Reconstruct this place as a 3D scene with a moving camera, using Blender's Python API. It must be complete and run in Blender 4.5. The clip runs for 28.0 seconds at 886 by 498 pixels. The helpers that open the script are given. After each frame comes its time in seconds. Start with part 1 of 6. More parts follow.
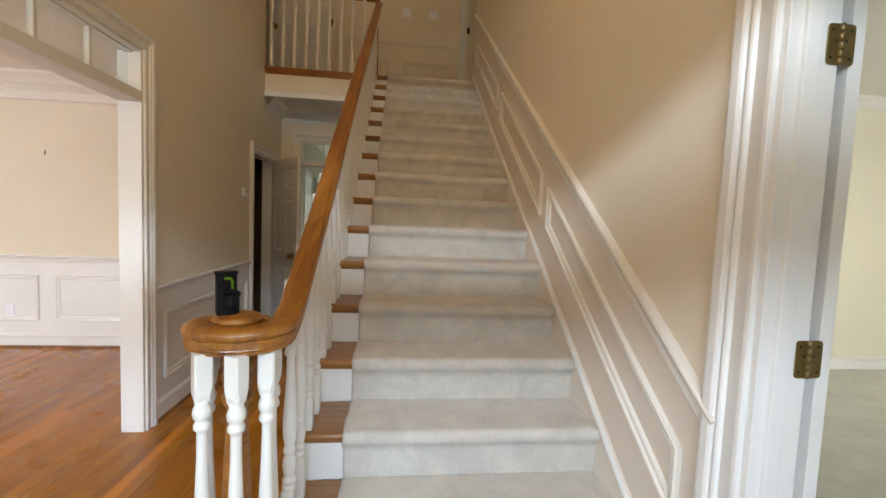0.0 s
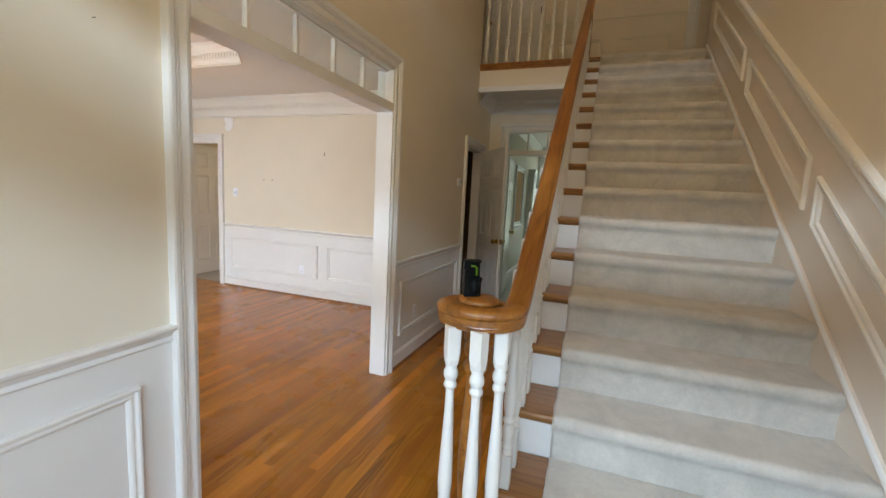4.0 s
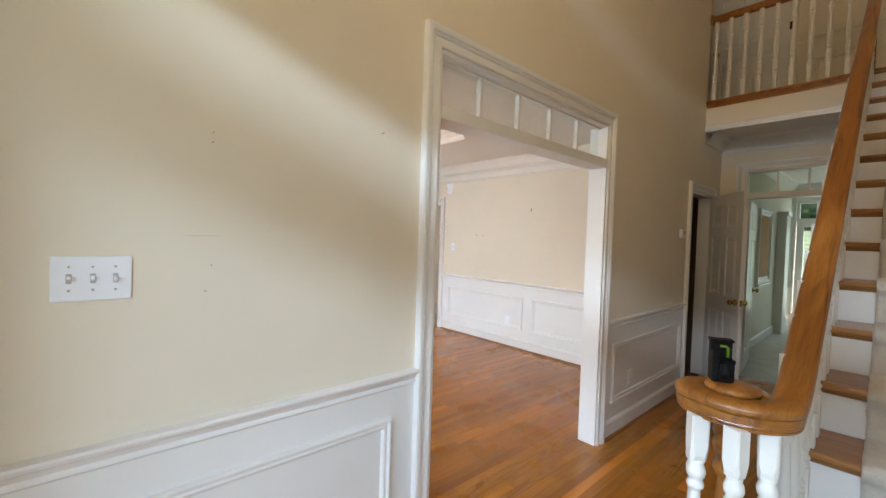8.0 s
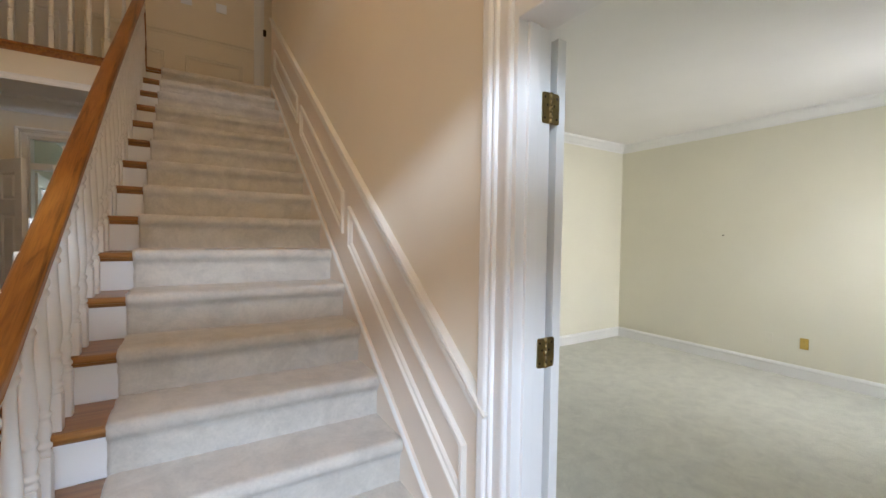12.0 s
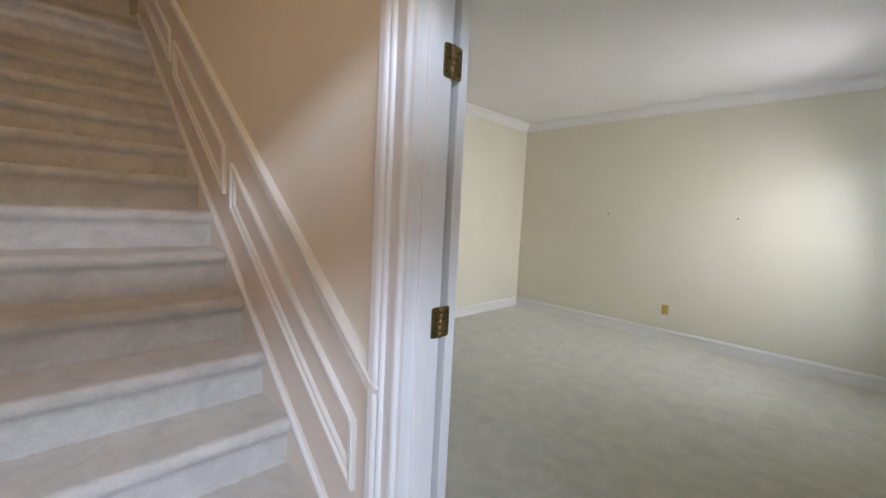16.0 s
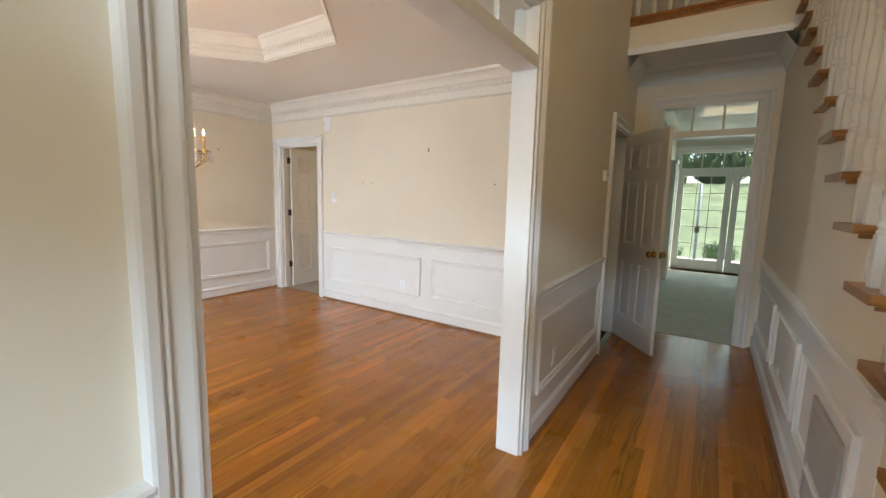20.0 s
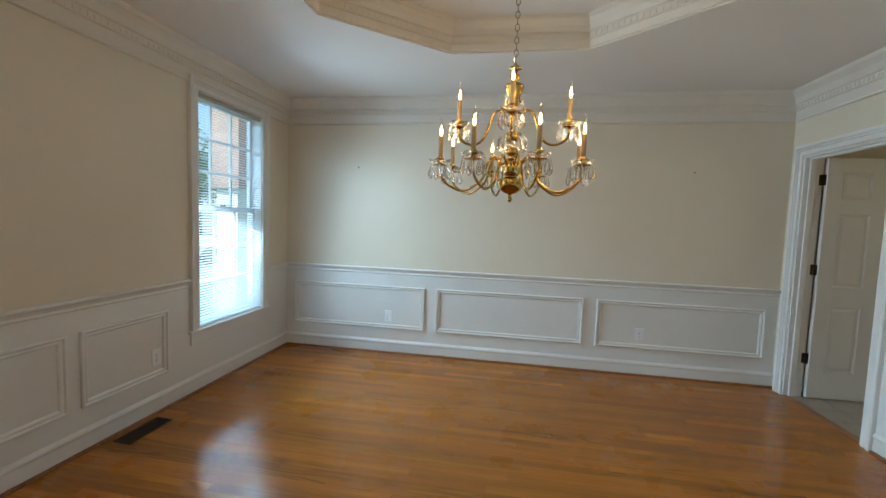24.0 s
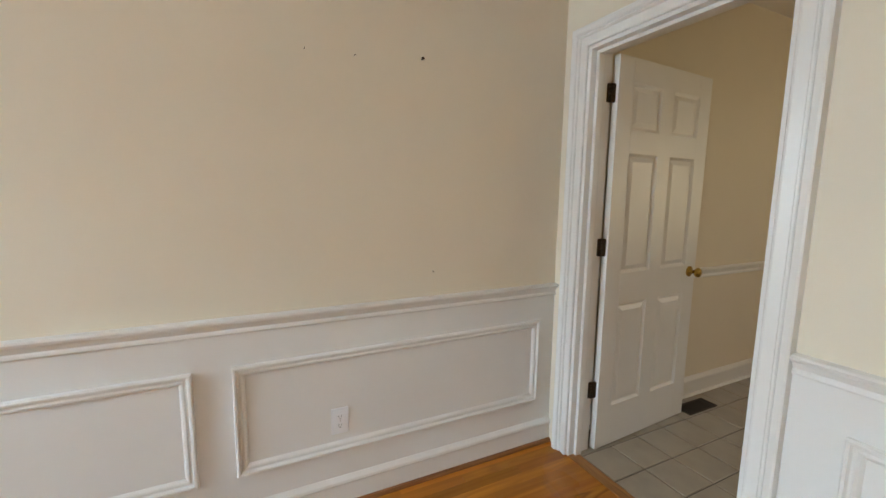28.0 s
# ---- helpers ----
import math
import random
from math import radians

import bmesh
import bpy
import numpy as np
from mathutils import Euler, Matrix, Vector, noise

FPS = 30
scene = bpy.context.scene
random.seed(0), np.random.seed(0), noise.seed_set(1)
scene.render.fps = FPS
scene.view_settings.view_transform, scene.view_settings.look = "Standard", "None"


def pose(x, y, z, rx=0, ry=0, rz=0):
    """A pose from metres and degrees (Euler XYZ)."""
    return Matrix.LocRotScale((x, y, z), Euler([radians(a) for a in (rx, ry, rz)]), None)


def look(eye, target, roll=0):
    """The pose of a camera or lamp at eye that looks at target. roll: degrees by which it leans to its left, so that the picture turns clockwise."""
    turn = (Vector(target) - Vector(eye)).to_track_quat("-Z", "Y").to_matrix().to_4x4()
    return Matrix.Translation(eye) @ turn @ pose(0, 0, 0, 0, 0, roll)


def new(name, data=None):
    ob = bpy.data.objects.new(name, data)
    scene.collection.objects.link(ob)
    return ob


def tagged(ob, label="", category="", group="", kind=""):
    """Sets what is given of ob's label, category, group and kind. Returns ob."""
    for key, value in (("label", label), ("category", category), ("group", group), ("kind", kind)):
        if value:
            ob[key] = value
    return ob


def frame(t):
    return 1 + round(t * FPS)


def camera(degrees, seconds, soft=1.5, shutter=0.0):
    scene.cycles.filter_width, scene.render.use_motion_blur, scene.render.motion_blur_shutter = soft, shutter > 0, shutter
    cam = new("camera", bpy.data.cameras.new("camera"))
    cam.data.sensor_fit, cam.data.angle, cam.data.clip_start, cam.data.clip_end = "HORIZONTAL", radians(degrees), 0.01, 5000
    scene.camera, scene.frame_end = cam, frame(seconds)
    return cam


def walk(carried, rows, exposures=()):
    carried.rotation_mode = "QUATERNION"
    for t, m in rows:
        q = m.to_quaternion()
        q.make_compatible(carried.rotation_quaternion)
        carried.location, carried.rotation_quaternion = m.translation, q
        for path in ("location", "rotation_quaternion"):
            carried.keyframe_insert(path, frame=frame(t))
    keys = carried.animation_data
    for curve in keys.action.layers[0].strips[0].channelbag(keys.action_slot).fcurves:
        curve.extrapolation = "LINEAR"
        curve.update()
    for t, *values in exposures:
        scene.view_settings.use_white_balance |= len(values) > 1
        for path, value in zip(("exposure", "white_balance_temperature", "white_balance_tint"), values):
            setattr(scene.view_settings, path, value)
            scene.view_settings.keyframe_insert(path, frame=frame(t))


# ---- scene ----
EXPO = [(0, 1.45, 7600, 19), (1, 1.46, 7260, 15.5), (2, 1.39, 6840, 12.0), (5, 1.31, 7170, 17.0),
        (6, 1.35, 7170, 17.2), (7, 1.26, 7140, 16.3), (8, 1.4, 6870, 16.0), (9, 1.46, 6900, 19.0),
        (10, 1.47, 6620, 12.0), (11, 1.44, 6590, 11.0), (12, 1.48, 6890, 23.0), (13, 1.28, 6620, 26.0),
        (15.5, 1.12, 6770, 26.2), (16, 1.11, 6780, 26.5), (17, 1.35, 6910, 27.0), (18, 1.39, 6900, 14.0),
        (19, 1.27, 7000, 13.0), (20, 1.4, 7010, 14.0), (21, 1.15, 6350, 8.0), (22, 0.65, 5940, 2.0),
        (25, 0.58, 6090, 0.0), (26, 0.78, 6470, 5.4), (27, 0.87, 6960, 10.7), (28, 1.1, 6860, 9.0)]
SKY_POWER = 0.15
P_ENTRY, P_DOOR, P_UPPER, P_KITCHEN, P_PARLOUR, P_DINING = 600.0, 0.15, 10.5, 6.0, 37.0, 41.0
P_GARDEN = 7.0
P_BULB, BULB_GLOW = 0.42, 30.0
cam = camera(95.1, 28.0)
PATH = [
    (0, (0.263, 0.110, 1.378), (0.487, 2.093, 1.245), 2.38),
    (0.5, (0.389, 0.232, 1.382), (0.410, 2.229, 1.268), 3.03),
    (1, (0.465, 0.312, 1.387), (0.248, 2.297, 1.279), 4.35),
    (1.5, (0.449, 0.322, 1.385), (0.046, 2.276, 1.256), 4.43),
    (2, (0.355, 0.276, 1.387), (-0.105, 2.216, 1.222), 3.98),
    (2.5, (0.247, 0.218, 1.394), (-0.203, 2.155, 1.183), 3.69),
    (4.5, (0.157, -0.024, 1.426), (-0.703, 1.764, 1.171), 2.63),
    (5, (0.162, -0.047, 1.445), (-0.924, 1.617, 1.212), 2.37),
    (5.5, (0.150, -0.072, 1.450), (-1.131, 1.452, 1.257), 1.81),
    (6, (0.131, -0.095, 1.463), (-1.320, 1.273, 1.313), 1.27),
    (6.5, (0.121, -0.110, 1.465), (-1.472, 1.094, 1.347), 1.13),
    (7, (0.108, -0.118, 1.464), (-1.565, 0.973, 1.348), 1.10),
    (7.5, (0.105, -0.103, 1.460), (-1.545, 1.023, 1.365), 1.49),
    (8, (0.117, -0.067, 1.470), (-1.363, 1.277, 1.417), 1.88),
    (8.5, (0.144, -0.031, 1.487), (-1.028, 1.590, 1.525), 1.98),
    (9, (0.171, -0.015, 1.500), (-0.657, 1.802, 1.619), 1.90),
    (9.5, (0.191, -0.002, 1.503), (-0.354, 1.915, 1.670), 1.68),
    (10, (0.218, 0.018, 1.498), (-0.101, 1.984, 1.685), 1.49),
    (10.5, (0.253, 0.033, 1.491), (0.184, 2.024, 1.662), 1.01),
    (11, (0.278, 0.058, 1.479), (0.538, 2.038, 1.590), 0.48),
    (11.5, (0.311, 0.080, 1.457), (0.960, 1.972, 1.485), 0.43),
    (12, (0.339, 0.088, 1.429), (1.391, 1.788, 1.371), 0.83),
    (12.5, (0.394, 0.094, 1.405), (1.797, 1.515, 1.303), 1.38),
    (13, (0.465, 0.079, 1.403), (2.109, 1.209, 1.263), 1.42),
    (13.5, (0.524, 0.056, 1.407), (2.301, 0.958, 1.230), 1.58),
    (15.5, (0.492, 0.130, 1.401), (2.147, 1.236, 1.213), 2.74),
    (16, (0.431, 0.133, 1.403), (1.828, 1.552, 1.225), 2.87),
    (16.5, (0.375, 0.138, 1.406), (1.416, 1.837, 1.230), 3.27),
    (17, (0.307, 0.153, 1.413), (0.931, 2.044, 1.223), 3.69),
    (17.5, (0.189, 0.178, 1.415), (0.361, 2.159, 1.203), 3.36),
    (18, (0.074, 0.219, 1.401), (-0.222, 2.184, 1.172), 2.76),
    (18.5, (-0.025, 0.270, 1.404), (-0.719, 2.128, 1.149), 2.09),
    (19, (-0.172, 0.395, 1.392), (-1.124, 2.131, 1.107), 0.99),
    (19.5, (-0.313, 0.588, 1.377), (-1.360, 2.268, 1.093), 1.15),
    (20, (-0.504, 0.786, 1.387), (-1.592, 2.445, 1.132), 1.43),
    (20.5, (-0.644, 1.005, 1.395), (-1.881, 2.563, 1.186), 1.70),
    (21, (-0.762, 1.215, 1.403), (-2.261, 2.528, 1.234), 1.93),
    (21.5, (-0.904, 1.366, 1.408), (-2.650, 2.330, 1.260), 2.30),
    (22, (-1.067, 1.501, 1.414), (-2.968, 2.112, 1.304), 2.01),
    (22.5, (-1.223, 1.632, 1.416), (-3.202, 1.912, 1.345), 1.77),
    (24.5, (-2.037, 2.158, 1.402), (-3.995, 1.788, 1.242), 2.04),
    (25, (-2.295, 2.315, 1.389), (-4.276, 2.132, 1.182), 2.38),
    (25.5, (-2.593, 2.426, 1.386), (-4.575, 2.467, 1.124), 2.51),
    (26, (-2.880, 2.509, 1.363), (-4.848, 2.726, 1.076), 2.32),
    (26.5, (-3.179, 2.614, 1.345), (-5.134, 2.950, 1.092), 1.72),
    (27, (-3.510, 2.703, 1.346), (-5.448, 3.140, 1.113), 1.12),
    (27.5, (-3.862, 2.787, 1.349), (-5.749, 3.410, 1.123), 0.36),
    (28, (-4.192, 2.922, 1.355), (-5.972, 3.795, 1.092), 0.75),
]
walk(cam, [(t, look(eye, aim, roll)) for t, eye, aim, roll in PATH], exposures=EXPO)

# ---- world, sun and large lights ----
world = bpy.data.worlds.new("sky")
scene.world = world
world.use_nodes = True
wn = world.node_tree.nodes
sky = wn.new("ShaderNodeTexSky")
sky.sky_type, sky.sun_disc = "NISHITA", False
SUN_ELEV, SUN_TURN = radians(58), radians(78)
sky.sun_elevation, sky.sun_rotation = SUN_ELEV, SUN_TURN
world.node_tree.links.new(sky.outputs[0], wn["Background"].inputs[0])
wn["Background"].inputs[1].default_value = SKY_POWER
sun_data = bpy.data.lights.new("sun", "SUN")
sun_data.energy, sun_data.angle, sun_data.color = 4.5, radians(0.6), (1.0, 0.95, 0.88)
sun = new("sun", sun_data)
sun_dir = Vector((math.sin(SUN_TURN) * math.cos(SUN_ELEV), math.cos(SUN_TURN) * math.cos(SUN_ELEV), math.sin(SUN_ELEV)))
sun.matrix_world = look(sun_dir * 60, (0, 0, 0))


def sky_lamp(name, at, aim, w, h, power, color=(0.82, 0.91, 1.0), spread=180):
    """An area lamp: the sky's light in a window or door opening, or added fill."""
    d = bpy.data.lights.new(name, "AREA")
    d.shape, d.size, d.size_y, d.energy, d.color = "RECTANGLE", w, h, power, color
    d.spread = radians(spread)
    ob = new(name, d)
    ob.matrix_world = look(at, aim)
    return ob


# open sky in front of the house, and what the pale path throws up through the open door
sky_lamp("entry_daylight", (-0.2, -6.0, 4.2), (-0.2, -0.4, 1.35), 14.0, 0.50, P_ENTRY, (0.52, 0.76, 1.0))
sky_lamp("doorway_daylight", (0.0, -0.58, 0.95), (0.0, 1.2, 0.9), 1.8, 1.6, P_DOOR, (0.88, 0.94, 1.0), 150)
# added warm fill for the upper hall, set in an unseen opening
sky_lamp("upper_warm_fill", (0.0, -0.60, 4.05), (0.0, 3.0, 3.7), 1.7, 1.4, P_UPPER, (1.0, 0.72, 0.38))
sky_lamp("dining_daylight", (-4.976, -0.372, 1.42), (-4.75, 1.63, 0.85), 0.78, 1.7, P_DINING * 0.55, (0.64, 0.82, 1.0), 130)
sky_lamp("dining_daylight", (-4.976, -0.60, 1.45), (-4.75, 1.4, 0.85), 0.8, 1.7, P_DINING * 0.2, (0.64, 0.82, 1.0), 130)
sky_lamp("dining_daylight", (-2.31, -0.60, 1.45), (-2.55, 2.4, 1.25), 0.8, 1.7, P_DINING * 0.5, (0.80, 0.90, 1.0), 150)
sky_lamp("parlour_daylight", (4.9, -0.56, 1.4), (4.3, 1.4, 0.8), 0.85, 1.8, P_PARLOUR, (0.86, 0.96, 0.97), 140)
sky_lamp("garden_daylight", (-0.21, 10.60, 1.25), (-0.21, 8.0, 0.9), 1.8, 2.2, P_GARDEN, (0.74, 0.96, 0.92))
# added warm fill that brightens the kitchen from an opening out of view
sky_lamp("kitchen_warm_fill", (-3.9, 7.85, 1.5), (-3.9, 6.0, 1.4), 1.35, 1.1, P_KITCHEN, (1.0, 0.76, 0.46))


# ---- materials ----
def shader(name):
    m = bpy.data.materials.new(name)
    m.use_nodes = True
    return m, m.node_tree.nodes, m.node_tree.links, m.node_tree.nodes["Principled BSDF"]


def ramp(nodes, links, fac, stops):
    r = nodes.new("ShaderNodeValToRGB")
    while len(r.color_ramp.elements) < len(stops):
        r.color_ramp.elements.new(0.5)
    for e, (p, c) in zip(r.color_ramp.elements, stops):
        e.position, e.color = p, (*c, 1)
    links.new(fac, r.inputs[0])
    return r.outputs[0]


def noise_tex(nodes, links, vec, scale, detail=3, rough=0.55, distort=0.0):
    n = nodes.new("ShaderNodeTexNoise")
    n.inputs["Scale"].default_value, n.inputs["Detail"].default_value = scale, detail
    n.inputs["Roughness"].default_value, n.inputs["Distortion"].default_value = rough, distort
    links.new(vec, n.inputs["Vector"])
    return n.outputs["Fac"]


def bumped(nodes, links, b, height, strength, dist):
    k = nodes.new("ShaderNodeBump")
    k.inputs["Strength"].default_value, k.inputs["Distance"].default_value = strength, dist
    links.new(height, k.inputs["Height"])
    links.new(k.outputs[0], b.inputs["Normal"])


def surface(name, color, rough, vary=0.06, patch=1.2, grain=180.0, bump=0.15, dist=0.001, metal=0.0, spec=0.5):
    """Painted, woven or cast surface: broad patches and fine grain."""
    m, n, l, b = shader(name)
    pos = n.new("ShaderNodeNewGeometry").outputs["Position"]
    big = noise_tex(n, l, pos, patch, 4)
    fine = noise_tex(n, l, pos, grain, 2)
    lo, hi = tuple(c * (1 - vary) for c in color), tuple(min(1, c * (1 + vary)) for c in color)
    l.new(ramp(n, l, big, [(0.3, lo), (0.7, hi)]), b.inputs["Base Color"])
    b.inputs["Metallic"].default_value, b.inputs["Specular IOR Level"].default_value = metal, spec
    rr = n.new("ShaderNodeMapRange")
    rr.inputs["To Min"].default_value, rr.inputs["To Max"].default_value = rough * 0.85, min(1, rough * 1.15)
    l.new(big, rr.inputs["Value"])
    l.new(rr.outputs[0], b.inputs["Roughness"])
    if bump:
        bumped(n, l, b, fine, bump, dist)
    return m


def oak(name, dark, mid, light, along=1, rough=0.3, coat=0.25, span=0.55, tilt=0.0):
    """Finished oak; grain along local axis `along`, tone by piece."""
    m, n, l, b = shader(name)
    turn = n.new("ShaderNodeMapping")
    turn.inputs["Rotation"].default_value = (-tilt, 0, 0)
    l.new(n.new("ShaderNodeTexCoord").outputs["Object"], turn.inputs[0])
    tc = turn.outputs[0]
    rnd = n.new("ShaderNodeObjectInfo").outputs["Random"]
    shift = n.new("ShaderNodeVectorMath")
    shift.operation = "MULTIPLY_ADD"
    shift.inputs[1].default_value = (1, 1, 1)
    l.new(tc, shift.inputs[0])
    comb = n.new("ShaderNodeCombineXYZ")
    mul = n.new("ShaderNodeMath")
    mul.operation, mul.inputs[1].default_value = "MULTIPLY", 41.0
    l.new(rnd, mul.inputs[0])
    for k in range(3):
        l.new(mul.outputs[0], comb.inputs[k])
    l.new(comb.outputs[0], shift.inputs[2])
    mp = n.new("ShaderNodeMapping")
    sc = [26.0, 26.0, 26.0]
    sc[along] = 1.6
    mp.inputs["Scale"].default_value = sc
    l.new(shift.outputs[0], mp.inputs[0])
    grain = noise_tex(n, l, mp.outputs[0], 1.0, 5, 0.6, 1.2)
    mp2 = n.new("ShaderNodeMapping")
    sc2 = [300.0, 300.0, 300.0]
    sc2[along] = 9.0
    mp2.inputs["Scale"].default_value = sc2
    l.new(shift.outputs[0], mp2.inputs[0])
    pores = noise_tex(n, l, mp2.outputs[0], 1.0, 2, 0.5)
    c1 = ramp(n, l, grain, [(0.28, dark), (0.46, mid), (0.72, light)])
    hsv = n.new("ShaderNodeHueSaturation")
    rr = n.new("ShaderNodeMapRange")
    rr.inputs["To Min"].default_value, rr.inputs["To Max"].default_value = 1 - span / 2, 1 + span / 2
    l.new(rnd, rr.inputs["Value"])
    l.new(rr.outputs[0], hsv.inputs["Value"])
    l.new(c1, hsv.inputs["Color"])
    mx = n.new("ShaderNodeMix")
    mx.data_type, mx.blend_type = "RGBA", "MULTIPLY"
    mx.inputs[0].default_value = 0.35
    l.new(hsv.outputs[0], mx.inputs[6])
    l.new(ramp(n, l, pores, [(0.35, (0.45, 0.4, 0.35)), (0.55, (1, 1, 1))]), mx.inputs[7])
    l.new(mx.outputs[2], b.inputs["Base Color"])
    wear = noise_tex(n, l, n.new("ShaderNodeNewGeometry").outputs["Position"], 2.2, 4)
    wr = n.new("ShaderNodeMapRange")
    wr.inputs["To Min"].default_value, wr.inputs["To Max"].default_value = rough * 0.7, rough * 1.5
    l.new(wear, wr.inputs["Value"])
    l.new(wr.outputs[0], b.inputs["Roughness"])
    b.inputs["Coat Weight"].default_value, b.inputs["Coat Roughness"].default_value = coat, 0.12
    bumped(n, l, b, pores, 0.06, 0.0006)
    return m


def figured_oak(name):
    """Varnished flooring: long streaks, cathedral figure on some boards, tone by board."""
    m, n, l, b = shader(name)
    tc = n.new("ShaderNodeTexCoord").outputs["Object"]
    rnd = n.new("ShaderNodeObjectInfo").outputs["Random"]

    def calc(op, a, c=0.0, d=0.0):
        k = n.new("ShaderNodeMath")
        k.operation = op
        for i, v in enumerate((a, c, d)):
            if isinstance(v, (int, float)):
                k.inputs[i].default_value = v
            else:
                l.new(v, k.inputs[i])
        return k.outputs[0]

    far = calc("MULTIPLY", rnd, 53.0)
    comb = n.new("ShaderNodeCombineXYZ")
    l.new(far, comb.inputs[0])
    l.new(calc("MULTIPLY", rnd, 31.0), comb.inputs[1])
    l.new(far, comb.inputs[2])
    at = n.new("ShaderNodeVectorMath")
    l.new(tc, at.inputs[0])
    l.new(comb.outputs[0], at.inputs[1])

    def stretched(sx, sy, detail, rough=0.5):
        mp = n.new("ShaderNodeMapping")
        mp.inputs["Scale"].default_value = (sx, sy, 1.0)
        l.new(at.outputs[0], mp.inputs[0])
        return noise_tex(n, l, mp.outputs[0], 1.0, detail, rough)

    streak = stretched(46.0, 1.3, 3, 0.55)
    swell = stretched(9.0, 0.9, 2, 0.35)
    rings = calc("SINE", calc("MULTIPLY", swell, 70.0))
    rings = calc("POWER", calc("MULTIPLY_ADD", rings, 0.5, 0.5), 2.2)
    pick = calc("FRACT", calc("MULTIPLY", rnd, 7.31))
    much = n.new("ShaderNodeMapRange")
    much.inputs["From Min"].default_value, much.inputs["From Max"].default_value = 0.68, 0.96
    much.inputs["To Min"].default_value, much.inputs["To Max"].default_value = 0.04, 0.70
    l.new(pick, much.inputs["Value"])
    base = ramp(n, l, streak, [(0.22, (0.310, 0.109, 0.0120)), (0.5, (0.380, 0.140, 0.0160)), (0.78, (0.450, 0.176, 0.0225))])

    def darken(color, fac, by):
        mx = n.new("ShaderNodeMix")
        mx.data_type, mx.blend_type = "RGBA", "MULTIPLY"
        l.new(fac, mx.inputs[0])
        l.new(color, mx.inputs[6])
        mx.inputs[7].default_value = (*by, 1)
        return mx.outputs[2]

    c = darken(base, calc("MULTIPLY", rings, much.outputs[0]), (0.42, 0.31, 0.24))
    hsv = n.new("ShaderNodeHueSaturation")
    tone = ramp(n, l, rnd, [(0.0, (0.70, 0.70, 0.70)), (0.15, (0.85, 0.85, 0.85)), (0.5, (0.98, 0.98, 0.98)), (0.85, (1.16, 1.16, 1.16)), (1.0, (1.5, 1.5, 1.5))])
    l.new(tone, hsv.inputs["Value"])
    l.new(calc("MULTIPLY_ADD", pick, 0.009, 0.495), hsv.inputs["Hue"])
    l.new(c, hsv.inputs["Color"])
    l.new(hsv.outputs[0], b.inputs["Base Color"])
    wear = noise_tex(n, l, n.new("ShaderNodeNewGeometry").outputs["Position"], 1.7, 4)
    wr = n.new("ShaderNodeMapRange")
    wr.inputs["To Min"].default_value, wr.inputs["To Max"].default_value = 0.22, 0.34
    l.new(wear, wr.inputs["Value"])
    l.new(wr.outputs[0], b.inputs["Roughness"])
    b.inputs["Specular IOR Level"].default_value = 0.1
    b.inputs["Coat Weight"].default_value, b.inputs["Coat Roughness"].default_value = 0.45, 0.15
    return m


def carpet(name, color, worn=0.09):
    m, n, l, b = shader(name)
    pos = n.new("ShaderNodeNewGeometry").outputs["Position"]
    big = noise_tex(n, l, pos, 6.5, 7, 0.72, 0.6)
    mid = noise_tex(n, l, pos, 85.0, 4, 0.75)
    tuft = noise_tex(n, l, pos, 420.0, 2, 0.8)
    lo, hi = tuple(c * (1 - worn) for c in color), tuple(min(1, c * (1 + worn)) for c in color)
    c1 = ramp(n, l, big, [(0.38, lo), (0.60, hi)])
    mx = n.new("ShaderNodeMix")
    mx.data_type, mx.blend_type = "RGBA", "MULTIPLY"
    mx.inputs[0].default_value = 0.5
    l.new(c1, mx.inputs[6])
    l.new(ramp(n, l, mid, [(0.34, (0.82, 0.82, 0.82)), (0.62, (1, 1, 1))]), mx.inputs[7])
    mx3 = n.new("ShaderNodeMix")
    mx3.data_type, mx3.blend_type = "RGBA", "MULTIPLY"
    mx3.inputs[0].default_value = 0.6
    l.new(mx.outputs[2], mx3.inputs[6])
    l.new(ramp(n, l, tuft, [(0.3, (0.74, 0.74, 0.74)), (0.7, (1, 1, 1))]), mx3.inputs[7])
    l.new(mx3.outputs[2], b.inputs["Base Color"])
    b.inputs["Roughness"].default_value = 1.0
    b.inputs["Specular IOR Level"].default_value = 0.1
    b.inputs["Sheen Weight"].default_value, b.inputs["Sheen Roughness"].default_value = 0.3, 0.6
    add = n.new("ShaderNodeMath")
    add.operation = "ADD"
    l.new(mid, add.inputs[0])
    l.new(tuft, add.inputs[1])
    bumped(n, l, b, add.outputs[0], 0.65, 0.005)
    return m


def glow(name, color, power):
    m, n, l, b = shader(name)
    b.inputs["Base Color"].default_value = (*color, 1)
    b.inputs["Emission Color"].default_value = (*color, 1)
    b.inputs["Emission Strength"].default_value = power
    return m


def clear_pane(name, tint=(0.94, 0.97, 0.96), gloss=0.06):
    """Thin window glass: mostly clear, a little mirror."""
    m, n, l, b = shader(name)
    tr, gl, mx = n.new("ShaderNodeBsdfTransparent"), n.new("ShaderNodeBsdfGlossy"), n.new("ShaderNodeMixShader")
    tr.inputs[0].default_value = (*tint, 1)
    gl.inputs["Roughness"].default_value = 0.02
    mx.inputs[0].default_value = gloss
    l.new(tr.outputs[0], mx.inputs[1])
    l.new(gl.outputs[0], mx.inputs[2])
    l.new(mx.outputs[0], n["Material Output"].inputs[0])
    return m


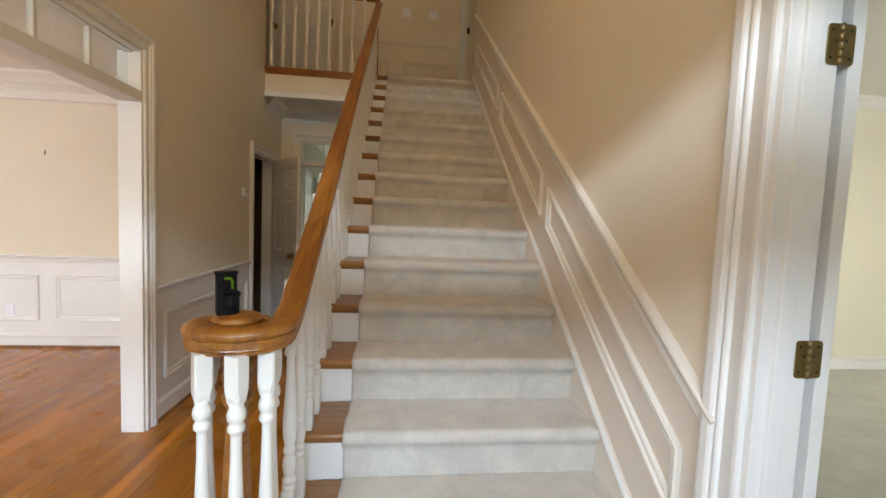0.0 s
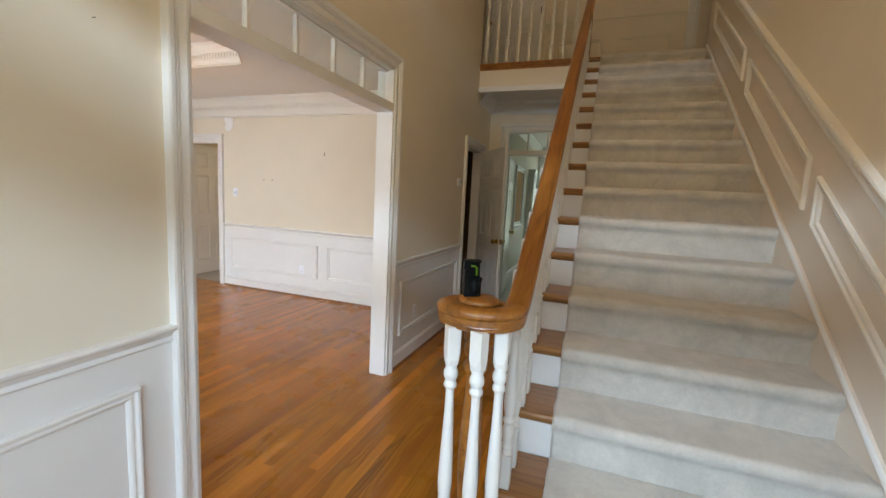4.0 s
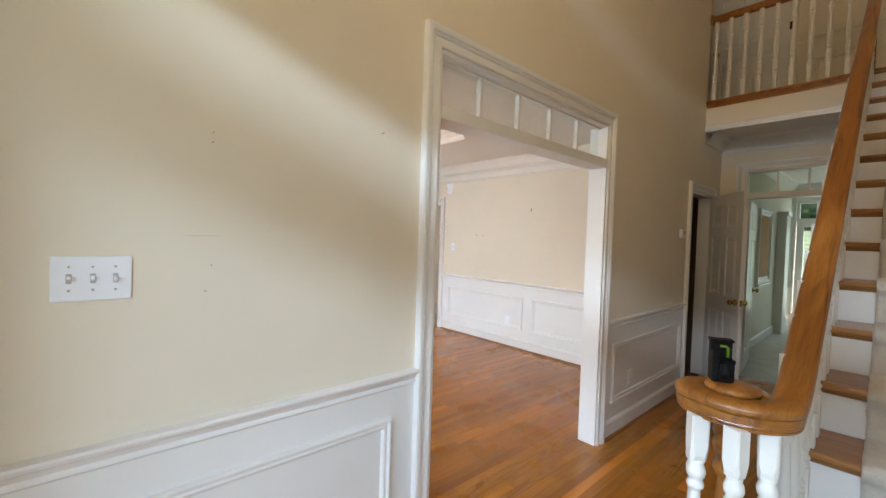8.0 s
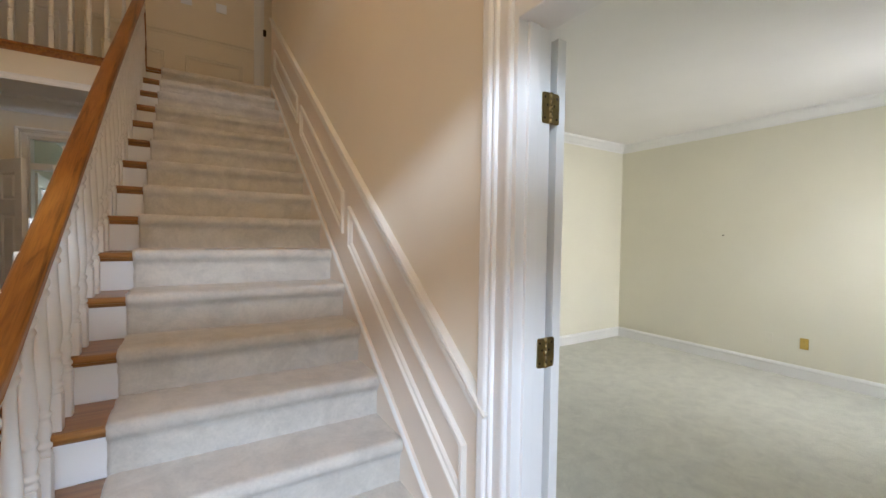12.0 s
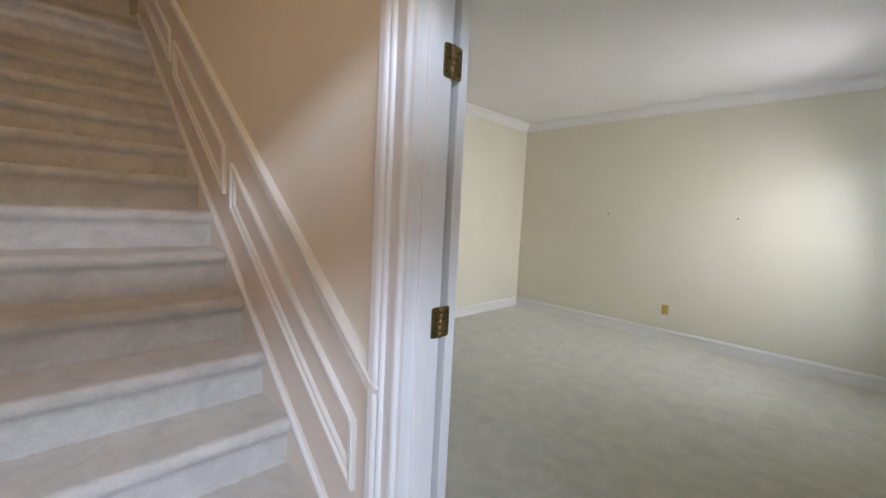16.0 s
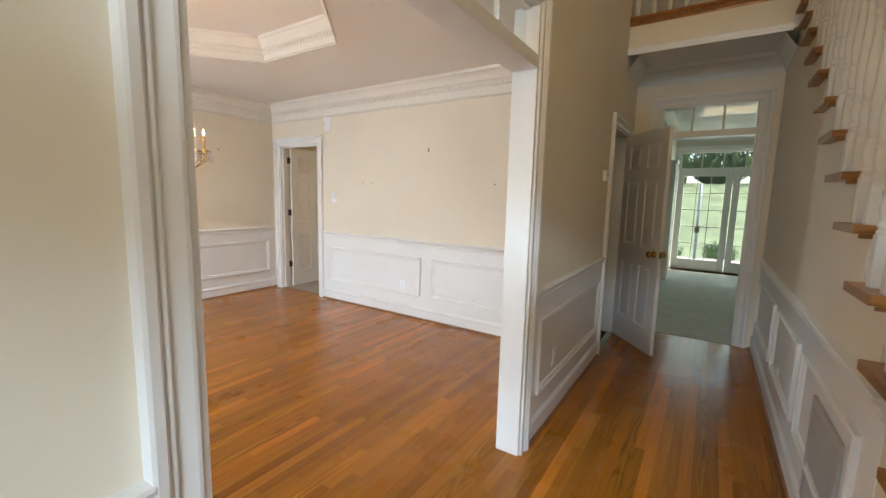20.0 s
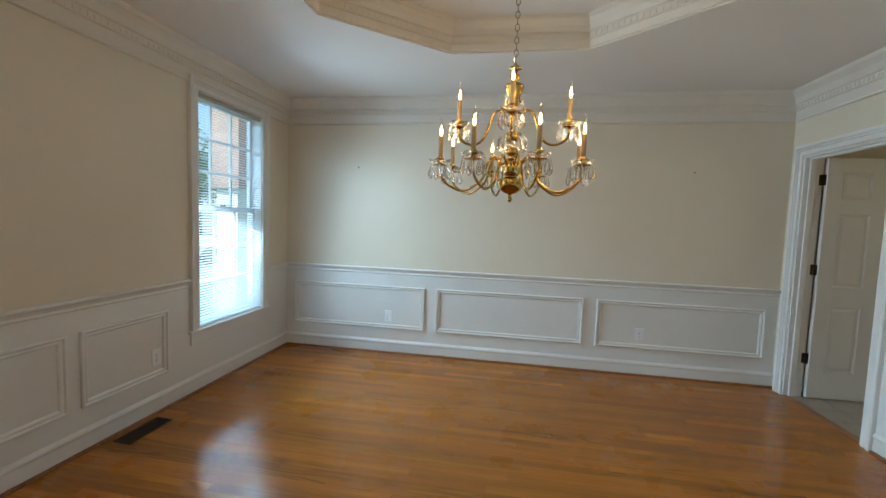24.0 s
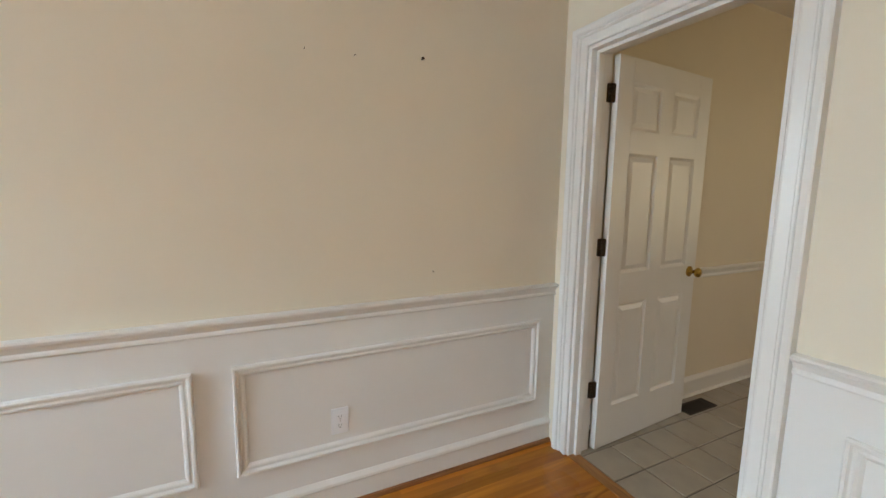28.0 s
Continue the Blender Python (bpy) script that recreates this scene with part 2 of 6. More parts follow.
PEACH = surface("peach_wall_paint", (0.80, 0.71, 0.575), 0.62, 0.035, 1.1, 240, 0.12)
CREAM = surface("cream_wall_paint", (0.78, 0.705, 0.575), 0.62, 0.035, 1.1, 240, 0.12)
PARL = surface("pale_wall_paint", (0.735, 0.70, 0.575), 0.65, 0.03, 1.0, 240, 0.12)
STAIR_TRIM = surface("cream_white_trim_paint", (0.79, 0.75, 0.68), 0.36, 0.025, 2.0, 90, 0.05)
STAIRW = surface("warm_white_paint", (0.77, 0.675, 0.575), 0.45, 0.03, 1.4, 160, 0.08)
WHITE = surface("white_trim_paint", (0.80, 0.79, 0.765), 0.34, 0.025, 2.0, 90, 0.05)
BALUSTER_PAINT = surface("soft_white_gloss_paint", (0.73, 0.705, 0.655), 0.36, 0.03, 4.0, 90, 0.05)
WAINS = surface("white_wainscot_paint", (0.79, 0.785, 0.765), 0.42, 0.03, 1.6, 160, 0.08)
CEIL = surface("ceiling_paint", (0.83, 0.81, 0.785), 0.8, 0.03, 0.9, 200, 0.12)
FLOOR_OAK = figured_oak("oak_floor_boards")
SUBFLOOR = surface("dark_board_joint", (0.16, 0.065, 0.022), 0.6)
RAIL_OAK = oak("oak_handrail", (0.12, 0.037, 0.006), (0.31, 0.108, 0.016), (0.44, 0.170, 0.028), 1, 0.34, 0.25, 0.15)
SLOPE_OAK = oak("oak_handrail_slope", (0.085, 0.025, 0.005), (0.31, 0.108, 0.016), (0.44, 0.170, 0.028), 1, 0.34, 0.25, 0.15, math.atan(0.737))
TREAD_OAK = oak("oak_treads", (0.18, 0.070, 0.015), (0.31, 0.130, 0.030), (0.42, 0.195, 0.052), 0, 0.33, 0.3, 0.3)
SHOE_OAK = oak("oak_shoe_moulding", (0.12, 0.04, 0.012), (0.24, 0.09, 0.025), (0.33, 0.14, 0.045), 1, 0.4, 0.1, 0.2)
STAIR_CARPET = carpet("grey_beige_carpet", (0.70, 0.65, 0.575), 0.09)
PARL_CARPET = carpet("sage_grey_carpet", (0.68, 0.67, 0.57), 0.08)
FAMILY_CARPET = carpet("pale_green_carpet", (0.66, 0.68, 0.58))
BRASS = surface("polished_brass", (0.48, 0.31, 0.085), 0.09, 0.15, 30, 110, 0.20, 0.0015, 1.0)
OLD_BRASS = surface("antique_brass", (0.30, 0.23, 0.11), 0.34, 0.25, 25, 80, 0.1, 0.0006, 1.0)
BRONZE = surface("dark_bronze", (0.06, 0.04, 0.025), 0.45, 0.2, 30, 80, 0.1, 0.0006, 0.8)
PLATE = surface("white_plastic", (0.86, 0.88, 0.92), 0.3, 0.02, 5, 60, 0.0)
ALMOND = surface("gold_plate", (0.55, 0.38, 0.10), 0.35, 0.05, 10, 60, 0.0, metal=0.5)
SLOT = surface("dark_slot", (0.03, 0.03, 0.03), 0.6, 0.05)
BLACK = surface("black_plastic", (0.006, 0.0065, 0.007), 0.5, 0.15, 20, 150, 0.1, spec=0.15)
LIME = surface("lime_vial", (0.10, 0.22, 0.015), 0.2, 0.05, 20, 60, 0.0)
GREY_METAL = surface("grey_painted_metal", (0.45, 0.44, 0.42), 0.45, 0.05, 10, 120, 0.05)
VENT_METAL = surface("brown_vent_metal", (0.045, 0.03, 0.02), 0.5, 0.1, 20, 120, 0.1, metal=0.4)
SCUFF = surface("grey_scuff", (0.62, 0.56, 0.46), 0.7, 0.15, 30, 120, 0.1)
PATCH = surface("white_filler", (0.88, 0.87, 0.86), 0.8, 0.04, 8, 90, 0.2)
BLIND, bn, bl, bb = shader("white_blind_slat")
bb.inputs["Base Color"].default_value, bb.inputs["Roughness"].default_value = (0.84, 0.86, 0.90, 1), 0.45
through_slat, slat_mix = bn.new("ShaderNodeBsdfTranslucent"), bn.new("ShaderNodeMixShader")
through_slat.inputs[0].default_value, slat_mix.inputs[0].default_value = (0.80, 0.84, 0.90, 1), 0.45
bl.new(bb.outputs[0], slat_mix.inputs[1])
bl.new(through_slat.outputs[0], slat_mix.inputs[2])
bl.new(slat_mix.outputs[0], bn["Material Output"].inputs[0])
IVORY = surface("amber_candle_sleeve", (0.46, 0.30, 0.14), 0.5, 0.06, 30, 120, 0.05)
BULB = glow("candle_bulb", (1.0, 0.60, 0.22), BULB_GLOW)
TILE = surface("beige_floor_tile", (0.37, 0.32, 0.25), 0.3, 0.10, 6.0, 70, 0.08)
GROUT = surface("grey_brown_grout", (0.15, 0.13, 0.105), 0.9, 0.1, 8, 120, 0.3)
ORANGE = surface("orange_roller_shade", (0.50, 0.25, 0.07), 0.8, 0.08, 4, 200, 0.1)
PANE = clear_pane("window_glass")
CRYSTAL, cn, cl, cb = shader("cut_crystal")
cb.inputs["Transmission Weight"].default_value, cb.inputs["Roughness"].default_value = 1.0, 0.02
cb.inputs["Base Color"].default_value, cb.inputs["IOR"].default_value = (0.97, 0.98, 1.0, 1), 1.54
crystal_clear, crystal_mix = cn.new("ShaderNodeBsdfTransparent"), cn.new("ShaderNodeMixShader")
crystal_clear.inputs[0].default_value, crystal_mix.inputs[0].default_value = (1.0, 0.96, 0.93, 1), 0.42
cl.new(cb.outputs[0], crystal_mix.inputs[1])
cl.new(crystal_clear.outputs[0], crystal_mix.inputs[2])
cl.new(crystal_mix.outputs[0], cn["Material Output"].inputs[0])
BULB_GLASS = clear_pane("clear_bulb_glass", (1.0, 0.93, 0.84), 0.12)
SLATE_POST = surface("grey_blue_post_paint", (0.22, 0.27, 0.33), 0.5)
GRASS = surface("lawn_grass", (0.155, 0.205, 0.115), 0.9, 0.35, 0.8, 40, 0.6, 0.02)
CONCRETE = surface("pale_concrete", (0.27, 0.265, 0.255), 0.85, 0.1, 1.5, 60, 0.3)
BARK = surface("tree_bark", (0.10, 0.07, 0.05), 0.9, 0.3, 6, 60, 0.6, 0.01)
LEAF = surface("green_leaves", (0.09, 0.14, 0.075), 0.55, 0.5, 0.7, 30, 0.0)
leaf_nodes, leaf_links = LEAF.node_tree.nodes, LEAF.node_tree.links      # thin leaves let light through
leaf_glow, leaf_mix = leaf_nodes.new("ShaderNodeBsdfTranslucent"), leaf_nodes.new("ShaderNodeMixShader")
leaf_glow.inputs[0].default_value = (0.22, 0.34, 0.14, 1)
leaf_mix.inputs[0].default_value = 0.45
leaf_links.new(leaf_nodes["Principled BSDF"].outputs[0], leaf_mix.inputs[1])
leaf_links.new(leaf_glow.outputs[0], leaf_mix.inputs[2])
leaf_links.new(leaf_mix.outputs[0], leaf_nodes["Material Output"].inputs[0])
BRICK = surface("pale_red_brick", (0.45, 0.31, 0.26), 0.85, 0.2, 6, 60, 0.3)
SIDING = surface("white_siding", (0.72, 0.72, 0.70), 0.6, 0.04, 2, 60, 0.1)
CAR_BLUE = surface("blue_car_paint", (0.05, 0.10, 0.25), 0.2, 0.05, 3, 60, 0.0, metal=0.3)
TYRE = surface("tyre_rubber", (0.02, 0.02, 0.02), 0.8, 0.1)
# dark brown that holds the shade inside the closet
CLOSET_SHADE = surface("closet_shade_brown", (0.13, 0.085, 0.055), 0.7, 0.08)


# ---- mesh helpers ----
def mesh_object(name, bm, material, parent=None, label=""):
    me = bpy.data.meshes.new(name)
    bmesh.ops.recalc_face_normals(bm, faces=bm.faces)
    bm.to_mesh(me)
    bm.free()
    if material:
        me.materials.append(material)
    ob = new(name, me)
    if parent:
        ob.parent = parent
    if label:
        ob["label"] = label
    return ob


def part(name, bm, material, parent, label=""):
    return mesh_object(name, bm, material, parent, label)


def thing(name, at, label, category, group="", kind=""):
    ob = new(name)
    ob.empty_display_size = 0.1
    ob.matrix_basis = at if isinstance(at, Matrix) else Matrix.Translation(at)
    return tagged(ob, label, category, group, kind)


def structure(name, bm, material, label="", category=""):
    return tagged(mesh_object(name, bm, material), label, category, "", "structure")


def box(bm, x0, x1, y0, y1, z0, z1, bevel=0.0):
    r = bmesh.ops.create_cube(bm, size=1.0)
    bmesh.ops.scale(bm, vec=(x1 - x0, y1 - y0, z1 - z0), verts=r["verts"])
    bmesh.ops.translate(bm, vec=((x0 + x1) / 2, (y0 + y1) / 2, (z0 + z1) / 2), verts=r["verts"])
    if bevel:
        edges = list({e for v in r["verts"] for e in v.link_edges})
        bmesh.ops.bevel(bm, geom=edges, offset=bevel, segments=2, affect="EDGES", profile=0.5)
    return bm


def boxes(*items):
    bm = bmesh.new()
    for it in items:
        box(bm, *it)
    return bm


def lathe(bm, prof, seg=16, at=(0, 0, 0), smooth=True):
    """Turned shape from (radius, height) pairs."""
    rings = []
    for r, z in prof:
        rings.append([bm.verts.new((at[0] + r * math.cos(2 * math.pi * k / seg), at[1] + r * math.sin(2 * math.pi * k / seg), at[2] + z)) for k in range(seg)])
    for a, b in zip(rings, rings[1:]):
        for k in range(seg):
            f = bm.faces.new((a[k], a[(k + 1) % seg], b[(k + 1) % seg], b[k]))
            f.smooth = smooth
    bm.faces.new(rings[0][::-1])
    bm.faces.new(rings[-1])
    return bm


def tube(bm, pts, radius, seg=8, radii=None):
    """Round bar along a line of points."""
    pts = [Vector(p) for p in pts]
    rings, side = [], None
    for i, p in enumerate(pts):
        d = (pts[min(i + 1, len(pts) - 1)] - pts[max(i - 1, 0)]).normalized()
        if side is None:
            side = d.orthogonal().normalized()
        side = (side - d * side.dot(d)).normalized()
        up = d.cross(side)
        r = radii[i] if radii else radius
        rings.append([bm.verts.new(p + side * r * math.cos(2 * math.pi * k / seg) + up * r * math.sin(2 * math.pi * k / seg)) for k in range(seg)])
    for a, b in zip(rings, rings[1:]):
        for k in range(seg):
            bm.faces.new((a[k], a[(k + 1) % seg], b[(k + 1) % seg], b[k])).smooth = True
    bm.faces.new(rings[0][::-1])
    bm.faces.new(rings[-1])
    return bm


def mould(bm, pts, normal, prof, closed=False):
    """Moulding along a line in a plane: profile pairs are (to the left of the line, out along the normal); corners are mitred."""
    pts, nrm = [Vector(p) for p in pts], Vector(normal).normalized()
    n = len(pts)
    rows = []
    for i, p in enumerate(pts):
        da = (p - pts[i - 1]).normalized() if (closed or i > 0) else None
        db = (pts[(i + 1) % n] - p).normalized() if (closed or i < n - 1) else None
        la = nrm.cross(da) if da else nrm.cross(db)
        lb = nrm.cross(db) if db else la
        m = la + lb
        m = m / max(m.dot(la), 1e-6)
        rows.append([bm.verts.new(p + m * a + nrm * b) for a, b in prof])
    last = n if closed else n - 1
    for i in range(last):
        r, s = rows[i], rows[(i + 1) % n]
        for k in range(len(prof) - 1):
            bm.faces.new((r[k], s[k], s[k + 1], r[k + 1]))
    if not closed:
        bm.faces.new(rows[0][::-1])
        bm.faces.new(rows[-1])
    return bm


def prism(bm, poly, axis, lo, hi):
    """A flat polygon given in the two other axes, thickened along axis."""
    def at(a, b, c):
        return ((c, a, b), (a, c, b), (a, b, c))[axis]
    f0 = [bm.verts.new(at(a, b, lo)) for a, b in poly]
    f1 = [bm.verts.new(at(a, b, hi)) for a, b in poly]
    bm.faces.new(f0)
    bm.faces.new(f1[::-1])
    for k in range(len(poly)):
        j = (k + 1) % len(poly)
        bm.faces.new((f0[k], f0[j], f1[j], f1[k]))
    return bm


CHAIR = [(0.0, 0.0), (0.0, 0.008), (0.008, 0.014), (0.016, 0.012), (0.022, 0.008), (0.040, 0.018), (0.048, 0.030), (0.058, 0.034), (0.065, 0.030), (0.067, 0.0)]
PANEL = [(0.0, 0.0), (0.0, 0.015), (0.005, 0.020), (0.012, 0.019), (0.017, 0.010), (0.022, 0.009), (0.028, 0.013), (0.035, 0.011), (0.041, 0.004), (0.042, 0.0)]
CASING = [(0.0, 0.0), (0.0, 0.014), (0.003, 0.017), (0.010, 0.018), (0.036, 0.013), (0.041, 0.012), (0.044, 0.020), (0.048, 0.023), (0.053, 0.022), (0.056, 0.018), (0.059, 0.026), (0.064, 0.030), (0.080, 0.031), (0.087, 0.028), (0.090, 0.0)]
BASE = [(0.0, 0.0), (0.0, 0.014), (0.100, 0.014), (0.108, 0.020), (0.120, 0.018), (0.132, 0.010), (0.138, 0.006), (0.140, 0.0)]
SHOE = [(0.0, 0.0), (0.0, 0.030), (0.008, 0.029), (0.016, 0.024), (0.020, 0.008), (0.020, 0.0)]


def run_trim(name, p0, p1, normal, prof, material, label="", category="trim"):
    """A straight moulding on a wall; seen along the normal it runs so that its left is up."""
    nrm = Vector(normal)
    a, b = Vector(p0), Vector(p1)
    if nrm.cross((b - a).normalized()).z < 0:
        a, b = b, a
    return structure(name, mould(bmesh.new(), [a, b], nrm, prof), material, label, category)


def panel_mould(origin, ua, corners, normal, material, parent=None):
    """A frame of moulding on a wall. corners: (u, z) pairs; ua: the wall's direction."""
    ua, o = Vector(ua), Vector(origin)
    pts = [o + ua * u + Vector((0, 0, z)) for u, z in corners]
    area = Vector((0, 0, 0))
    for i in range(len(pts)):
        area += (pts[i] - o).cross(pts[(i + 1) % len(pts)] - o)
    if area.dot(Vector(normal)) < 0:
        pts.reverse()
    return structure("wainscot_panel", mould(bmesh.new(), pts, normal, PANEL, True), material, "white painted picture-frame moulding on the wainscot", "wall panel")


def rect(u0, u1, z0, z1):
    return [(u0, z0), (u1, z0), (u1, z1), (u0, z1)]


def casing(name, pts, normal, label="white painted door casing with stepped moulding", prof=CASING):
    """Open three-sided trim round an opening, its outer side on the left or right as needed."""
    pts = [Vector(p) for p in pts]
    nrm = Vector(normal)
    mid = sum(pts, Vector()) / len(pts)
    left = nrm.cross((pts[1] - pts[0]).normalized())
    if left.dot(mid - pts[0]) > 0:
        pts.reverse()
    return structure(name, mould(bmesh.new(), pts, nrm, prof), WHITE, label, "door casing")


# ---- plan ----
XL, XLD = -1.265, -1.388          # entry hall's west wall: hall face, dining face
XR, XRP = 1.105, 1.222           # east wall: stair face, parlour face
YF = -0.40                        # front wall, inner face
XW, YN, YS = -5.84, 4.40, -0.37   # dining room: west, north, south faces
HD = 2.607                        # dining ceiling
YE = 5.60                         # end of the hall
HH = 2.73                         # hall ceiling under the landing
TOP = 5.42                        # upper ceiling
SX = -0.06                        # hall face of the stair wall
RISE, RUN, Y3 = 0.19, 0.259, 1.605


def nose(n):
    return Y3 + RUN * (n - 3)


# walls
for i, w in enumerate((
        (XLD, XL, -0.55, 1.13, 0, TOP), (XLD, XL, 2.745, 4.59, 0, HH), (XLD, XL, 1.13, 2.745, 2.315, TOP),
        (XLD, XL, 2.745, 4.95, HH, TOP), (XLD, XL, 4.59, 5.29, 2.04, HH), (XLD, XL, 5.29, YE, 0, HH))):
    structure("wall_west_hall_%d" % (i + 1), boxes(w), CREAM, "cream painted wall between hall and dining room", "wall")
structure("wall_east_stairs", boxes(
    (XR, XRP, -0.55, -0.22, 0, TOP), (XR, XRP, 0.960, 5.05, 0, TOP), (XR, XRP, -0.22, 0.960, 2.315, TOP)), PEACH, "peach cream painted wall beside the stairs", "wall")
# the gap from 3.3 to 4.8 is unseen, added for the warm upper lamp
structure("wall_front", boxes(
    (XL, -0.95, -0.55, YF, 0, TOP), (0.95, XR, -0.55, YF, 0, TOP), (-0.95, 0.95, -0.55, YF, 2.40, 3.3), (-0.95, 0.95, -0.55, YF, 4.8, TOP)), CREAM, "cream painted front wall with the open entrance", "wall")
for i, w in enumerate((
        (XW - 0.15, -5.397, 0, 2.95), (-4.555, -2.731, 0, 2.95), (-1.889, XLD, 0, 2.95), (-5.397, -4.555, 0, 0.50),
        (-5.397, -4.555, 2.335, 2.95), (-2.731, -1.889, 0, 0.50), (-2.731, -1.889, 2.335, 2.95))):
    structure("wall_dining_south_%d" % (i + 1), boxes((w[0], w[1], -0.52, YS, w[2], w[3])), CREAM, "cream painted dining wall round a tall window", "wall")
structure("wall_dining_west", boxes((XW - 0.15, XW, YS, YN + 0.13, 0, 2.95)), CREAM, "cream painted dining wall", "wall")
structure("wall_dining_north", boxes(
    (XW, -5.685, YN, YN + 0.13, 0, 2.95), (-4.865, XLD, YN, YN + 0.13, 0, 2.95), (-5.685, -4.865, YN, YN + 0.13, 2.05, 2.95)), CREAM, "cream painted dining wall with the kitchen doorway", "wall")
structure("wall_hall_end", boxes(
    (XLD, -1.02, YE, YE + 0.12, 0, HH), (-0.205, 1.6, YE, YE + 0.12, 0, HH), (-1.02, -0.205, YE, YE + 0.12, 2.35, HH)), CREAM, "cream painted wall at the end of the hall", "wall")

# stair side wall with its stepped top
prof = [(1.118, 0.0), (YE, 0.0), (YE, HH), (nose(16) + 0.03, HH)]
prof += [(nose(16) + 0.03, 3.0)]
for n in range(15, 0, -1):
    prof += [(nose(n + 1) + 0.03, RISE * n - 0.03), (nose(n) + 0.03, RISE * n - 0.03)]
clean = []
for p in prof:
    if not clean or (abs(p[0] - clean[-1][0]) + abs(p[1] - clean[-1][1])) > 1e-4:
        clean.append(p)
structure("wall_stair_side", prism(bmesh.new(), clean, 0, SX, 0.0), CREAM, "cream painted wall under the stairs", "wall")

# parlour
structure("wall_parlour_east", boxes((5.734, 5.88, -0.52, 3.96, 0, 2.95)), PARL, "pale painted wall", "wall")
structure("wall_parlour_north", boxes((XRP, 5.734, 3.81, 3.96, 0, 2.95)), PARL, "pale painted wall", "wall")
structure("wall_parlour_south", boxes(
    (XRP, 4.47, -0.52, YS, 0, 2.95), (5.36, 5.734, -0.52, YS, 0, 2.95), (4.47, 5.36, -0.52, YS, 0, 0.48), (4.47, 5.36, -0.52, YS, 2.31, 2.95)), PARL, "pale painted wall with a window", "wall")
structure("wall_parlour_west", boxes((XRP, XRP + 0.004, 0.960, 3.81, 0, 2.80), (XRP, XRP + 0.004, -0.37, -0.22, 0, 2.80), (XRP, XRP + 0.004, -0.22, 0.960, 2.315, 2.80)), PARL, "pale painted wall", "wall")
structure("ceiling_parlour", boxes((XRP, 5.734, YS, 3.81, 2.80, 2.95)), CEIL, "white ceiling", "ceiling")

# family room behind the hall
structure("wall_family_west", boxes((-1.36, -1.21, YE + 0.12, 10.55, 0, 3.0)), PARL, "pale painted wall with a shaded window", "wall")
structure("wall_family_east", boxes((2.4, 2.55, YE + 0.12, 10.55, 0, 3.0)), PARL, "pale painted wall", "wall")
structure("wall_family_north", boxes(
    (-1.21, -1.14, 10.4, 10.55, 0, 3.0), (0.72, 2.4, 10.4, 10.55, 0, 3.0), (-1.14, 0.72, 10.4, 10.55, 2.42, 3.0)), PARL, "pale painted wall round the garden doors", "wall")
structure("wall_family_south", boxes((1.6, 2.4, YE, YE + 0.12, 0, 3.0), (XLD, 1.6, YE + 0.1, YE + 0.12, HH, 3.0)), PARL, "pale painted wall", "wall")
structure("ceiling_family", boxes((-1.36, 2.55, YE + 0.12, 10.55, 2.75, 3.0)), CEIL, "white ceiling", "ceiling")
structure("floor_family_room", boxes((-1.36, 2.55, YE, 10.55, -0.12, 0.006)), FAMILY_CARPET, "pale green-grey carpet", "carpet")

# kitchen behind the dining room
structure("wall_kitchen_west", boxes((-5.97, -5.83, YN + 0.13, 7.8, 0, 2.75)), CREAM, "cream painted wall", "wall")
# the opening in this wall is unseen, made to let the kitchen fill in
structure("wall_kitchen_north", boxes((-5.83, -4.6, 7.65, 7.8, 0, 2.75), (-3.2, -2.4, 7.65, 7.8, 0, 2.75), (-4.6, -3.2, 7.65, 7.8, 0, 0.95), (-4.6, -3.2, 7.65, 7.8, 2.1, 2.75)), CREAM, "cream painted wall", "wall")
structure("wall_kitchen_east", boxes((-2.55, -2.4, YN + 0.13, 7.65, 0, 2.75)), CREAM, "cream painted wall", "wall")
structure("ceiling_kitchen", boxes((-5.97, -2.4, YN + 0.13, 7.8, 2.60, 2.75)), CEIL, "white ceiling", "ceiling")

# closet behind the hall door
# walls and ceiling coloured dark for the gloom behind the ajar door
structure("wall_closet", boxes((-2.4, -2.3, YN + 0.13, YE, 0, HH), (-2.3, XLD, YE - 0.1, YE, 0, HH), (-2.3, XLD, YN + 0.13, YN + 0.14, 0, HH)), CLOSET_SHADE, "closet wall with the recess's shade in its dark colour", "wall")
structure("ceiling_closet", boxes((-2.4, XLD, YN + 0.13, YE, 2.5, 2.6)), CLOSET_SHADE, "closet ceiling with the recess's shade in its dark colour", "ceiling")

# upper floor
structure("floor_landing", boxes((-3.2, -0.055, 4.955, 6.15, HH, 3.02), (-0.055, 3.0, nose(16) + 0.03, 6.15, 2.95, 3.02)), CEIL, "landing floor over the hall", "floor")
structure("wall_landing_back", boxes((-3.2, 3.0, 6.15, 6.28, 2.9, TOP)), PEACH, "peach cream painted wall on the landing", "wall")
structure("wall_landing_south", boxes((-3.2, XLD, 4.80, 4.95, 2.95, TOP), (XRP, 3.0, 4.9, 5.05, 2.95, TOP)), PEACH, "peach cream painted landing wall", "wall")
structure("wall_landing_ends", boxes((-3.3, -3.2, 4.8, 6.28, 2.9, TOP), (3.0, 3.1, 4.8, 6.28, 2.9, TOP)), PEACH, "peach cream painted landing wall", "wall")
structure("ceiling_upper", boxes((-3.3, 3.1, -0.55, 6.28, TOP, TOP + 0.15)), CEIL, "white ceiling high over the stairwell", "ceiling")
structure("landing_beam", boxes((-1.95, -1.40, 4.96, 6.149, 5.08, TOP - 0.003)), PEACH, "peach cream painted dropped beam", "beam")
